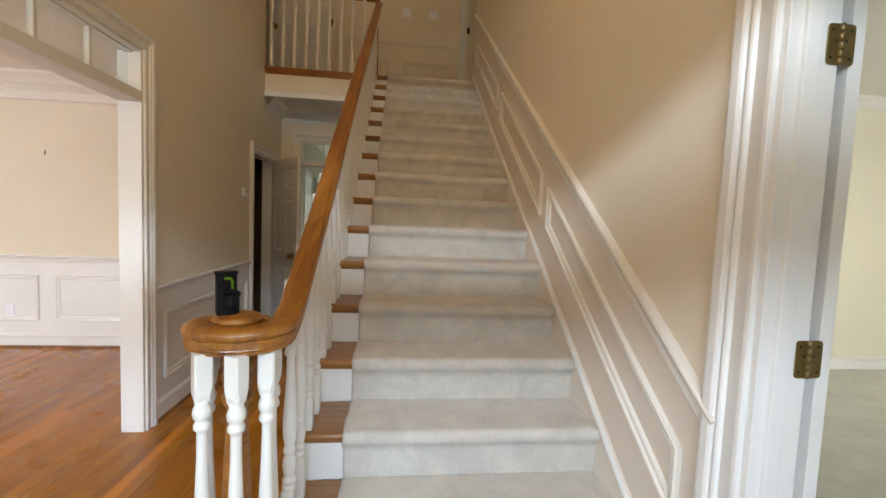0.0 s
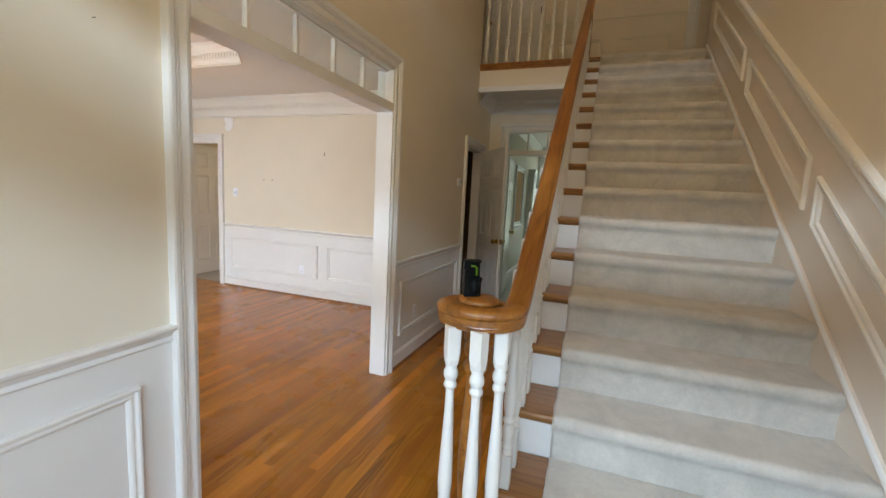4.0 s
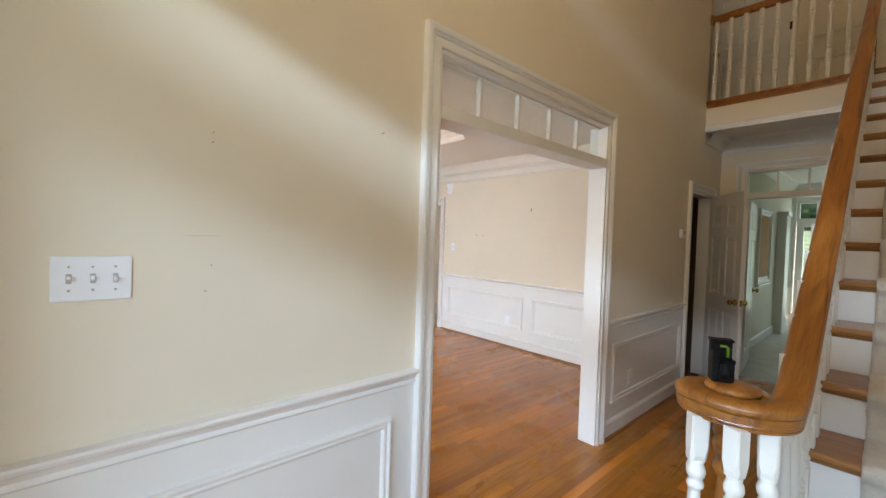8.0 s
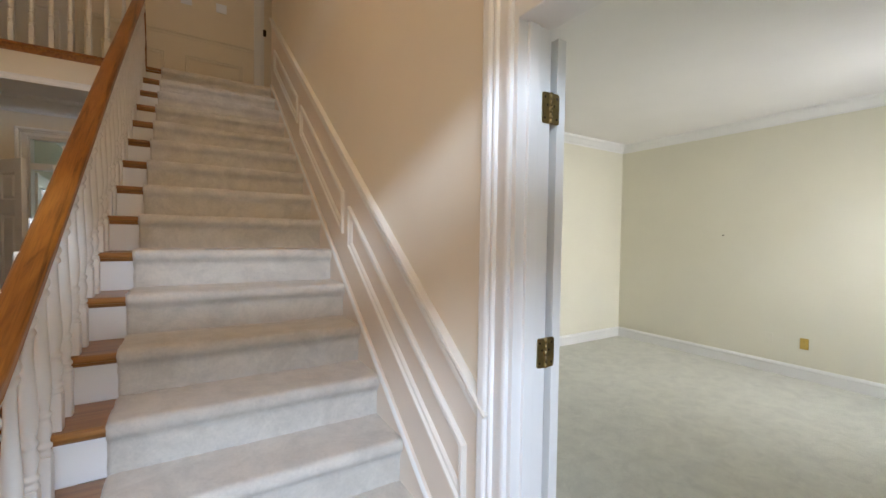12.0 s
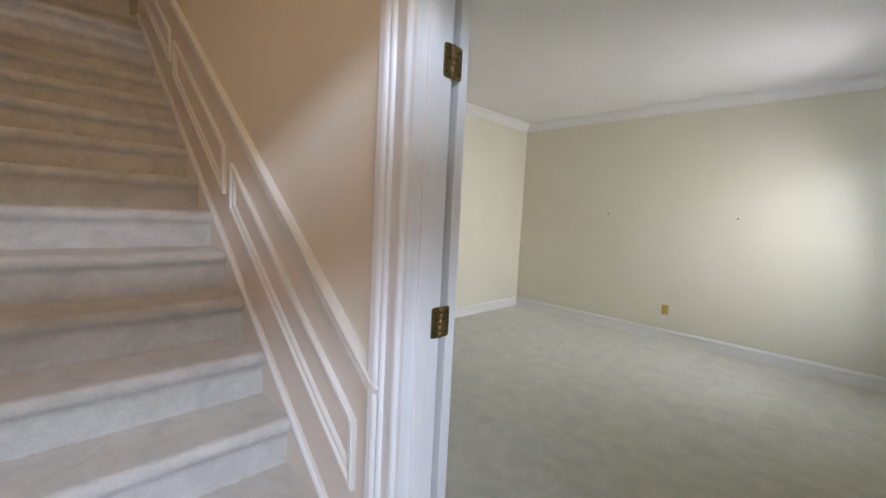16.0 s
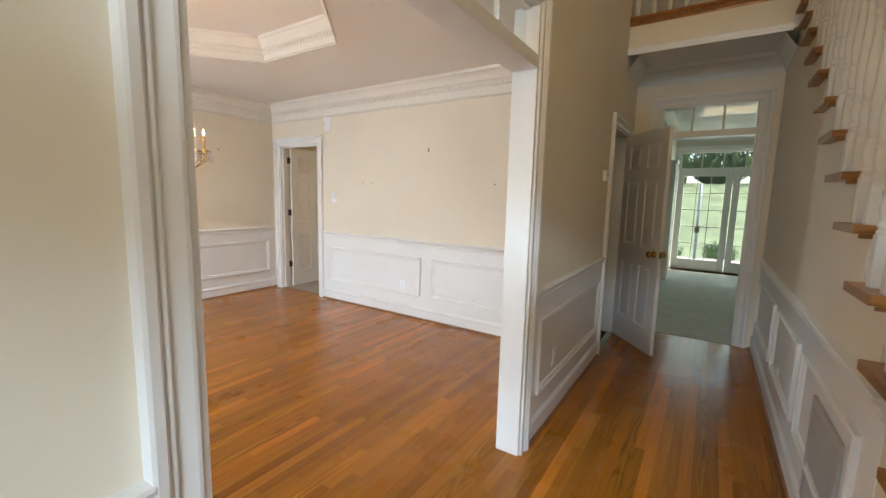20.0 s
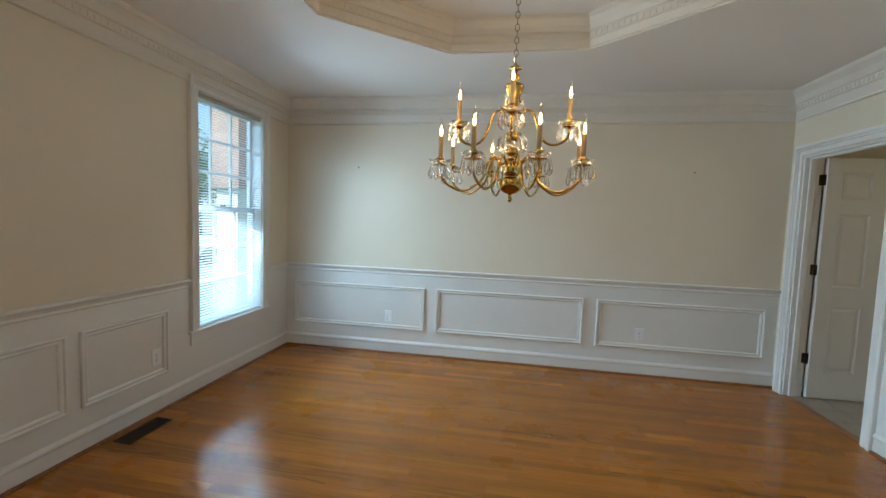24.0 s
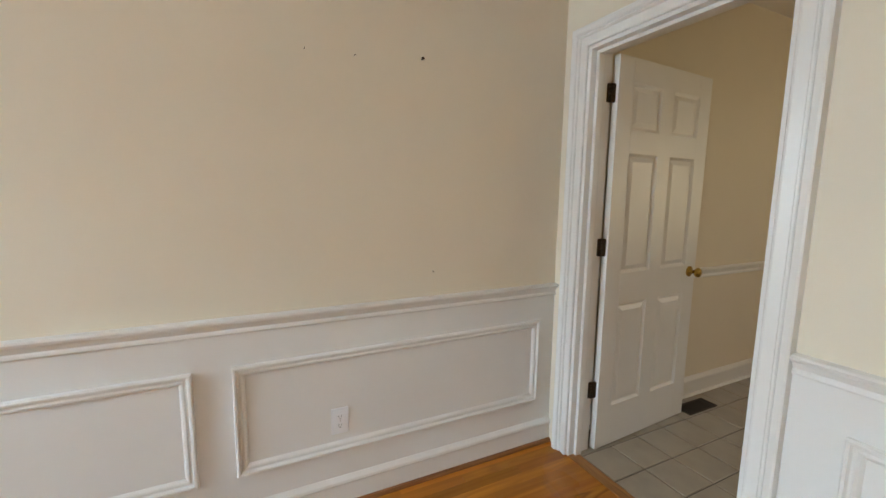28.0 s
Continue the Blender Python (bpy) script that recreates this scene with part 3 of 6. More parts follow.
structure("floor_landing_carpet", boxes((-3.2, 3.0, nose(16) + 0.06, 6.149, 3.021, 3.04)), STAIR_CARPET, "grey beige carpet on the landing", "carpet")

# dining ceiling with its eight-sided tray
TC = (-3.642, 2.002)
OCT = [(1.112, -0.478), (1.112, 0.478), (0.4865, 1.182), (-0.4865, 1.182), (-1.112, 0.478), (-1.112, -0.478), (-0.4865, -1.182), (0.4865, -1.182)]
OCT = [(TC[0] + a, TC[1] + b) for a, b in OCT]
bm = bmesh.new()
low = [bm.verts.new((a, b, HD)) for a, b in OCT]
out = [bm.verts.new(p) for p in ((XLD, YS, HD), (XLD, YN, HD), (XW, YN, HD), (XW, YS, HD))]
up = [bm.verts.new((a, b, 2.80)) for a, b in OCT]
bm.faces.new((out[0], out[1], low[1], low[0]))
bm.faces.new((out[1], low[2], low[1]))
bm.faces.new((out[1], out[2], low[3], low[2]))
bm.faces.new((out[2], low[4], low[3]))
bm.faces.new((out[2], out[3], low[5], low[4]))
bm.faces.new((out[3], low[6], low[5]))
bm.faces.new((out[3], out[0], low[7], low[6]))
bm.faces.new((out[0], low[0], low[7]))
for k in range(8):
    bm.faces.new((low[k], low[(k + 1) % 8], up[(k + 1) % 8], up[k]))
bm.faces.new(up)
box(bm, XW, XLD, YS, YN, 2.87, 2.95)
structure("ceiling_dining", bm, CEIL, "white ceiling with an eight-sided tray", "ceiling")
structure("ceiling_hall", boxes((XL, SX, 4.96, YE, HH - 0.004, HH)), CEIL, "white ceiling under the landing", "ceiling")

# ---- crown mouldings ----
CROWN = [(0.0, 0.250), (0.016, 0.250), (0.020, 0.243), (0.016, 0.236), (0.008, 0.230), (0.008, 0.155), (0.022, 0.152), (0.022, 0.108), (0.040, 0.102), (0.046, 0.088), (0.060, 0.060), (0.085, 0.036), (0.100, 0.028), (0.106, 0.012), (0.106, 0.0)]
ring = [(XLD, YS, HD), (XW, YS, HD), (XW, YN, HD), (XLD, YN, HD)]


def crown(name, pts, prof, closed=True, label="white painted crown moulding", material=WHITE):
    """Cornice below a ceiling; the room lies inside the ring."""
    pts = [Vector(p) for p in pts]
    if closed:
        s = sum(pts[i].x * pts[(i + 1) % len(pts)].y - pts[(i + 1) % len(pts)].x * pts[i].y for i in range(len(pts)))
        if s > 0:
            pts.reverse()
    return structure(name, mould(bmesh.new(), pts, (0, 0, -1), prof, closed), material, label, "crown moulding")


crown("crown_dining", ring, CROWN, True, "cream white painted crown moulding", STAIR_TRIM)
TRAYCROWN = [(0.0, 0.012), (-0.004, 0.0), (0.010, -0.002), (0.012, -0.05), (0.024, -0.054), (0.024, -0.095), (0.040, -0.10), (0.05, -0.13), (0.075, -0.165), (0.085, -0.17), (0.088, -0.205), (0.0, -0.205)]
pts = [Vector((a, b, HD)) for a, b in OCT]
pts.reverse()
# darker cream trim here stands for the shadow side of the tray
structure("crown_tray", mould(bmesh.new(), pts, (0, 0, -1), TRAYCROWN, True), STAIR_TRIM, "crown moulding inside the tray, its shadow side put into the cream colour", "crown moulding")
# dentil blocks
bm = bmesh.new()
def dentils(bm, a, b, inward, z0, z1, off, depth):
    a, b = Vector(a), Vector(b)
    n = int((b - a).length / 0.038)
    d, w = (b - a).normalized(), Vector(inward).normalized()
    for k in range(n):
        c = a + d * ((k + 0.5) * (b - a).length / n)
        q = [c - d * 0.011 + w * off, c + d * 0.011 + w * off, c + d * 0.011 + w * (off + depth), c - d * 0.011 + w * (off + depth)]
        lo = [bm.verts.new((p.x, p.y, z0)) for p in q]
        hi = [bm.verts.new((p.x, p.y, z1)) for p in q]
        bm.faces.new(lo), bm.faces.new(hi)
        for i in range(4):
            bm.faces.new((lo[i], lo[(i + 1) % 4], hi[(i + 1) % 4], hi[i]))


dentils(bm, (XLD - 0.03, YN, 0), (XW + 0.03, YN, 0), (0, -1, 0), HD - 0.146, HD - 0.116, 0.020, 0.008)
dentils(bm, (XW, YN - 0.03, 0), (XW, YS + 0.03, 0), (1, 0, 0), HD - 0.146, HD - 0.116, 0.020, 0.008)
dentils(bm, (XW + 0.03, YS, 0), (XLD - 0.03, YS, 0), (0, 1, 0), HD - 0.146, HD - 0.116, 0.020, 0.008)
for k in range(8):
    a, b = Vector((*OCT[k], 0)), Vector((*OCT[(k + 1) % 8], 0))
    w = (Vector((*TC, 0)) - (a + b) / 2)
    dentils(bm, a + (b - a) * 0.03, b - (b - a) * 0.03, w, HD + 0.060, HD + 0.090, 0.022, 0.008)
tagged(mesh_object("dentil_blocks", bm, STAIR_TRIM), "cream white painted dentil blocks in the crown moulding", "crown moulding", "", "stuff")
SMALLCROWN = [(0.0, 0.11), (0.012, 0.11), (0.014, 0.095), (0.03, 0.08), (0.06, 0.035), (0.078, 0.025), (0.085, 0.0)]
crown("crown_parlour", [(XRP + 0.004, YS, 2.80), (5.734, YS, 2.80), (5.734, 3.81, 2.80), (XRP + 0.004, 3.81, 2.80)], SMALLCROWN)
HALLCROWN = [(0.0, 0.15), (0.012, 0.15), (0.016, 0.13), (0.03, 0.11), (0.07, 0.045), (0.09, 0.03), (0.10, 0.0)]
crown("crown_hall", [(XL, 4.975, HH - 0.004), (XL, YE, HH - 0.004), (SX, YE, HH - 0.004), (SX, 4.975, HH - 0.004)], HALLCROWN, False)
crown("crown_landing", [(-1.4, 6.15, TOP), (3.0, 6.15, TOP)], HALLCROWN, False)
crown("crown_family", [(-1.21, YE + 0.12, 2.75), (-1.21, 10.4, 2.75), (2.4, 10.4, 2.75), (2.4, YE + 0.12, 2.75)], HALLCROWN, False)

# ---- wainscot, chair rails, baseboards ----
WZ = 0.863                                    # white paint up to the chair rail
for i, w in enumerate((
        (XW, XW + 0.004, YS, YN, 0, WZ), (-4.775, XLD, YN - 0.004, YN, 0, WZ), (XW, -5.49, YS, YS + 0.004, 0, WZ), (-4.474, -2.812, YS, YS + 0.004, 0, WZ),
        (-1.808, XLD, YS, YS + 0.004, 0, WZ), (-5.49, -4.474, YS, YS + 0.004, 0, 0.39), (-2.812, -1.808, YS, YS + 0.004, 0, 0.39))):
    structure("wainscot_dining_%d" % (i + 1), boxes(w), WAINS, "white painted wainscot", "wainscot")
for i, (y0, y1) in enumerate(((YF, 1.045), (2.84, 4.50), (5.38, YE))):
    structure("wainscot_hall_%d" % (i + 1), boxes((XL, XL + 0.004, y0, y1, 0, WZ)), WAINS, "white painted wainscot", "wainscot")
structure("wainscot_under_stairs", boxes((SX - 0.004, SX, 2.30, YE, 0, 0.84)), WAINS, "white painted wainscot", "wainscot")
CZ = 0.832
RAIL_LABEL = "white painted chair rail"
run_trim("chair_rail_hall", (XL, YF, CZ), (XL, 1.045, CZ), (1, 0, 0), CHAIR, WHITE, RAIL_LABEL)
run_trim("chair_rail_hall_back", (XL, 2.84, CZ), (XL, 4.50, CZ), (1, 0, 0), CHAIR, WHITE, RAIL_LABEL)
run_trim("chair_rail_hall_end", (XL, 5.38, CZ), (XL, YE, CZ), (1, 0, 0), CHAIR, WHITE, RAIL_LABEL)
run_trim("chair_rail_under_stairs", (SX, 2.30, 0.812), (SX, YE, 0.812), (-1, 0, 0), CHAIR, WHITE, RAIL_LABEL)
run_trim("chair_rail_west", (XW, YS, CZ), (XW, YN, CZ), (1, 0, 0), CHAIR, WHITE, RAIL_LABEL)
run_trim("chair_rail_north", (-4.775, YN, CZ), (XLD, YN, CZ), (0, -1, 0), CHAIR, WHITE, RAIL_LABEL)
run_trim("chair_rail_south", (-4.474, YS, CZ), (-2.812, YS, CZ), (0, 1, 0), CHAIR, WHITE, RAIL_LABEL)
run_trim("chair_rail_corner", (XW, YS, CZ), (-5.49, YS, CZ), (0, 1, 0), CHAIR, WHITE, RAIL_LABEL)
run_trim("chair_rail_kitchen", (-5.83, YN + 0.13, CZ), (-5.83, 7.65, CZ), (1, 0, 0), CHAIR, WHITE, RAIL_LABEL)
for nm, p0, p1, nr, sh in (
        ("hall", (XL, YF, 0), (XL, 1.045, 0), (1, 0, 0), SHOE_OAK), ("hall_back", (XL, 2.84, 0), (XL, 4.50, 0), (1, 0, 0), SHOE_OAK), ("hall_end", (XL, 5.38, 0), (XL, YE, 0), (1, 0, 0), SHOE_OAK),
        ("under_stairs", (SX, 1.25, 0), (SX, YE, 0), (-1, 0, 0), SHOE_OAK),
        ("west", (XW, YS, 0), (XW, YN, 0), (1, 0, 0), SHOE_OAK), ("north", (-4.775, YN, 0), (XLD, YN, 0), (0, -1, 0), SHOE_OAK), ("south", (XW, YS, 0), (XLD, YS, 0), (0, 1, 0), SHOE_OAK),
        ("kitchen", (-5.83, YN + 0.13, 0), (-5.83, 7.65, 0), (1, 0, 0), WHITE),
        ("parlour_east", (5.734, YS, 0), (5.734, 3.81, 0), (-1, 0, 0), None), ("parlour_north", (XRP, 3.81, 0), (5.734, 3.81, 0), (0, -1, 0), None), ("parlour_south", (XRP, YS, 0), (5.734, YS, 0), (0, 1, 0), None),
        ("family_west", (-1.21, YE + 0.12, 0), (-1.21, 10.4, 0), (1, 0, 0), None), ("east", (XR, YF, 0), (XR, -0.31, 0), (-1, 0, 0), SHOE_OAK)):
    run_trim("baseboard_" + nm, p0, p1, nr, BASE, WHITE, "white painted baseboard", "baseboard")
    if sh:
        run_trim("shoe_moulding_" + nm, p0, p1, nr, SHOE, sh, "stained oak shoe moulding", "trim")
PZ0, PZ1 = 0.263, 0.708
for u0, u1 in ((-0.267, 1.165), (1.292, 2.724), (2.852, 4.298)):
    panel_mould((XW + 0.004, 0, 0), (0, 1, 0), rect(u0, u1, PZ0, PZ1), (1, 0, 0), WHITE)
for u0, u1 in ((-4.634, -3.164), (-3.015, -1.545)):
    panel_mould((0, YN - 0.004, 0), (1, 0, 0), rect(u0, u1, PZ0, PZ1), (0, -1, 0), WHITE)
for u0, u1 in ((-4.272, -3.68), (-3.604, -3.012)):
    panel_mould((0, YS + 0.004, 0), (1, 0, 0), rect(u0, u1, PZ0, PZ1), (0, 1, 0), WHITE)
for u0, u1 in ((-0.27, 0.915), (2.945, 4.40)):
    panel_mould((XL + 0.004, 0, 0), (0, 1, 0), rect(u0, u1, PZ0, PZ1 + 0.006), (1, 0, 0), WHITE)
for u0, u1 in ((4.36, 5.44), (3.41, 4.24), (2.44, 3.29)):
    panel_mould((SX - 0.004, 0, 0), (0, 1, 0), rect(u0, u1, 0.285, 0.70), (-1, 0, 0), WHITE)
# sloped wainscot beside the stairs
SL = RISE / RUN
ws = bmesh.new()
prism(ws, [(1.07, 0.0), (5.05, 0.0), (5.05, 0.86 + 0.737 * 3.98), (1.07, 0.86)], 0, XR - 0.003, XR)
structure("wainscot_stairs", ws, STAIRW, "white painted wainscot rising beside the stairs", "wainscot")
for y0, y1, b0, b1 in ((1.155, 2.325, 0.525, 0.752), (2.435, 3.545, 1.443, 1.690), (3.675, 4.80, 2.375, 2.60)):
    panel_mould((XR - 0.003, 0, 0), (0, 1, 0), [(y0, b0), (y1, b0 + 0.722 * (y1 - y0)), (y1, b1 + 0.722 * (y1 - y0)), (y0, b1)], (-1, 0, 0), STAIR_TRIM)
run_trim("chair_rail_stairs", (XR, 1.068, 0.842), (XR, 5.05, 0.842 + 0.737 * 3.982), (-1, 0, 0), [(a * 1.15, b) for a, b in CHAIR], STAIR_TRIM, RAIL_LABEL)
sk = bmesh.new()
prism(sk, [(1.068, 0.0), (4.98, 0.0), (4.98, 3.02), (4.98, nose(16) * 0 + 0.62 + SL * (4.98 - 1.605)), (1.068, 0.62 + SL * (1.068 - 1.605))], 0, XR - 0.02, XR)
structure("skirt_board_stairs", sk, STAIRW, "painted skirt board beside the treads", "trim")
run_trim("skirt_cap_stairs", (XR - 0.02, 1.068, 0.60 + SL * (1.068 - 1.605)), (XR - 0.02, 4.98, 0.60 + SL * (4.98 - 1.605)), (-1, 0, 0), [(0, 0), (0.0, 0.006), (0.01, 0.010), (0.02, 0.006), (0.026, 0.0)], WHITE, "painted cap on the skirt board")

# ---- cased openings ----
casing("casing_dining_opening", [(XL, 1.13, 0), (XL, 1.13, 2.315), (XL, 2.745, 2.315), (XL, 2.745, 0)], (1, 0, 0))
casing("casing_dining_inside", [(XLD, 1.13, 0), (XLD, 1.13, 2.315), (XLD, 2.745, 2.315), (XLD, 2.745, 0)], (-1, 0, 0), prof=[(a, b * 0.5) for a, b in CASING])
casing("casing_parlour_opening", [(XR, -0.22, 0), (XR, -0.22, 2.315), (XR, 0.960, 2.315), (XR, 0.960, 0)], (-1, 0, 0), prof=[(a * 1.28, b) for a, b in CASING])
casing("casing_hall_door", [(XL, 4.59, 0), (XL, 4.59, 2.04), (XL, 5.29, 2.04), (XL, 5.29, 0)], (1, 0, 0))
casing("casing_hall_end", [(-1.02, YE, 0), (-1.02, YE, 2.35), (-0.205, YE, 2.35), (-0.205, YE, 0)], (0, -1, 0))
casing("casing_kitchen", [(-5.685, YN, 0), (-5.685, YN, 2.05), (-4.865, YN, 2.05), (-4.865, YN, 0)], (0, -1, 0))


def jamb_lining(name, axis, a0, a1, d0, d1, top, t=0.018):
    """White lining boards inside an opening. axis: direction that the opening spans."""
    b = bmesh.new()
    if axis == "y":
        box(b, d0, d1, a0, a0 + t, 0, top, 0.002)
        box(b, d0, d1, a1 - t, a1, 0, top, 0.002)
        box(b, d0, d1, a0 + t, a1 - t, top - t, top, 0.002)
    else:
        box(b, a0, a0 + t, d0, d1, 0, top, 0.002)
        box(b, a1 - t, a1, d0, d1, 0, top, 0.002)
        box(b, a0 + t, a1 - t, d0, d1, top - t, top, 0.002)
    return structure(name, b, WHITE, "white painted jamb lining", "door jamb")


jamb_lining("jamb_dining_opening", "y", 1.13, 2.745, XLD - 0.004, XL + 0.004, 2.315)
jamb_lining("jamb_parlour", "y", -0.22, 0.960, XR - 0.004, XRP + 0.006, 2.315)
jamb_lining("jamb_hall_door", "y", 4.59, 5.29, XLD - 0.004, XL + 0.004, 2.04)
jamb_lining("jamb_hall_end", "x", -1.02, -0.205, YE - 0.004, YE + 0.124, 2.35)
jamb_lining("jamb_kitchen", "x", -5.685, -4.865, YN - 0.004, YN + 0.134, 2.05)
# door stops
structure("door_stop_parlour", boxes((XR + 0.030, XR + 0.068, 0.931, 0.943, 0, 2.03, 0.002), (XR + 0.008, XR + 0.034, -0.202, -0.183, 0, 2.03, 0.003)), WHITE, "white painted door stop", "trim")
structure("door_stop_kitchen", boxes((-5.667, -5.650, YN + 0.03, YN + 0.07, 0, 2.03, 0.003), (-4.90, -4.883, YN + 0.03, YN + 0.07, 0, 2.03, 0.003), (-5.65, -4.90, YN + 0.03, YN + 0.07, 2.015, 2.032, 0.003)), WHITE, "white painted door stop", "trim")


def transom(name, axis, a0, a1, d0, d1, z_bar, z_top, panes, glazed, label):
    """Bar across an opening with upright glazing bars above it."""
    e = thing(name, (0, 0, 0), label, "transom", kind="structure")

    def bx(s0, s1, t0, t1, z0, z1, bev):
        b = bmesh.new()
        box(b, *((t0, t1, s0, s1) if axis == "y" else (s0, s1, t0, t1)), z0, z1, bev)
        return b
    mid = (d0 + d1) / 2
    part("bar", bx(a0 + 0.018, a1 - 0.018, d0 - 0.008, d1 + 0.008, z_bar, z_bar + 0.062, 0.004), WHITE, e)
    part("head", bx(a0 + 0.018, a1 - 0.018, mid - 0.02, mid + 0.02, z_top - 0.028, z_top - 0.018, 0.003), WHITE, e)
    step = (a1 - a0 - 0.036) / panes
    for k in range(1, panes):
        c = a0 + 0.018 + k * step
        part("glazing_bar", bx(c - 0.010, c + 0.010, mid - 0.014, mid + 0.014, z_bar + 0.062, z_top - 0.028, 0.003), WHITE, e)
    if glazed:
        for k in range(panes):
            c = a0 + 0.018 + k * step
            g = part("pane", bx(c + 0.010, c + step - 0.010, mid - 0.002, mid + 0.002, z_bar + 0.062, z_top - 0.028, 0), PANE, e, "clear glass pane")
            g.visible_shadow = False
    return e


transom("transom_dining", "y", 1.13, 2.745, XLD, XL, 2.008, 2.315, 5, True, "white transom with five panes over the dining opening")
transom("transom_parlour", "y", -0.22, 0.960, XR, XRP, 2.03, 2.315, 3, True, "white transom over the parlour doors")
transom("transom_hall", "x", -1.02, -0.205, YE, YE + 0.12, 2.036, 2.358, 3, True, "white transom with three panes at the hall's end")


# ---- staircase ----
stair = thing("staircase", (0, 0, 0), "straight staircase with oak treads, white risers and turned white balusters", "staircase")
CX0, CX1 = 0.085, XR - 0.02
RX = -0.055                                   # rail and baluster line


def rail_mid(y):
    return 1.396 + SL * (y - Y3)


b = bmesh.new()
tp = [(RUN + 0.02, -0.030), (RUN + 0.02, 0.0), (0.012, 0.0), (0.004, -0.003), (0.0, -0.010), (0.0, -0.020), (0.004, -0.027), (0.012, -0.030)]
prism(b, tp, 0, -0.108, CX1)
tread_mesh = bpy.data.meshes.new("tread")
bmesh.ops.recalc_face_normals(b, faces=b.faces)
b.to_mesh(tread_mesh)
b.free()
tread_mesh.materials.append(TREAD_OAK)
b = boxes((SX + 0.004, CX1, 0.026, 0.045, -RISE, -0.030))
riser_mesh = bpy.data.meshes.new("riser")
b.to_mesh(riser_mesh)
b.free()
riser_mesh.materials.append(WHITE)
b = mould(bmesh.new(), [(-0.090, 0.012, 0), (CX0, 0.012, 0)], (0, -1, 0), [(-0.030, -0.016), (-0.030, 0.0), (-0.036, -0.002), (-0.044, -0.010), (-0.046, -0.016)])
cove_mesh = bpy.data.meshes.new("cove")
b.to_mesh(cove_mesh)
b.free()
cove_mesh.materials.append(TREAD_OAK)
for n in range(2, 17):
    for nm, me in (("tread", tread_mesh), ("riser", riser_mesh), ("cove", cove_mesh)):
        if n == 16 and nm == "tread":
            me = bpy.data.meshes.new("landing_nosing")
            b = prism(bmesh.new(), [(0.055, -0.022), (0.055, 0.0)] + tp[2:7] + [(0.012, -0.022)], 0, -0.108, CX1)
            bmesh.ops.recalc_face_normals(b, faces=b.faces)
            b.to_mesh(me)
            b.free()
            me.materials.append(TREAD_OAK)
        o = new(nm, me)
        o.parent = stair
        o.location = (0, nose(n), RISE * n)
# first step with its rounded end
b = bmesh.new()
VC = (-0.14, 1.195)
rounded = [(CX1, nose(1)), (CX1, nose(2) + 0.03), (-0.20, nose(2) + 0.03)]
rounded += [(VC[0] + 0.20 * math.cos(a), VC[1] + 0.17 * math.sin(a)) for a in [math.pi * (0.62 + 0.86 * k / 12) for k in range(13)]]
prism(b, rounded, 2, RISE - 0.030, RISE)
part("curtail_tread", b, TREAD_OAK, stair)
b = bmesh.new()
prism(b, [(VC[0] + (x - VC[0]) * 0.9 if x < 0.5 else x, y + 0.03 if y < 1.3 else y) for x, y in rounded], 2, 0.0, RISE - 0.030)
part("curtail_riser", b, WHITE, stair)

# carpet, step by step
def carpet_step(n, seed):
    b = bmesh.new()
    t = 0.014
    line = [(0.026 - t, -RISE + t), (0.025 - t, -0.15), (0.024 - t, -0.125), (0.024 - t, -0.10), (0.023 - t, -0.078), (0.022 - t, -0.060), (0.014 - t, -0.050), (0.004 - t, -0.040), (-0.004 - t, -0.030), (-0.007 - t, -0.020), (-0.007 - t, -0.010), (-0.005 - t, 0.000), (0.000 - t, 0.008), (0.010 - t, t)]
    line += [(y, t) for y in (0.012, 0.028, 0.046, 0.066, 0.09, 0.115, 0.14, 0.165, 0.19, 0.215, 0.24, RUN + 0.012)]
    if n == 16:
        line = line[:18] + [(0.09, t)]
    xs = [CX0 + (CX1 - CX0) * k / 72 for k in range(73)]
    rows = []
    for x in xs:
        row = []
        for i, (y, z) in enumerate(line):
            w = Vector((x + seed, y + seed * 0.7, z))
            d = 0.0022 * noise.noise(w * 9) + 0.0020 * noise.noise(w * 55) + 0.0012 * noise.noise(w * 130)
            edge = 0.006 * noise.noise(Vector((seed, y * 45, z * 45))) if x == xs[0] else 0
            out = 1 if i <= 10 else (0.6 if i < 13 else 0)
            row.append(b.verts.new((x + edge, y - d * out, z + d * (1 - out * 0.8))))
        rows.append(row)
    for r, s in zip(rows, rows[1:]):
        for k in range(len(line) - 1):
            b.faces.new((r[k], r[k + 1], s[k + 1], s[k])).smooth = True
    # edge turned down to the tread
    side = [b.verts.new((CX0, y + (t if i < 12 else 0), z - (t if i >= 11 else 0))) for i, (y, z) in enumerate(line)]
    for k in range(len(line) - 1):
        b.faces.new((rows[0][k + 1], rows[0][k], side[k], side[k + 1]))
    o = part("carpet", b, STAIR_CARPET, stair, "grey beige wall-to-wall stair carpet")
    o.location = (0, nose(n), RISE * n)
    return o


for n in range(1, 17):
    carpet_step(n, n * 3.1)


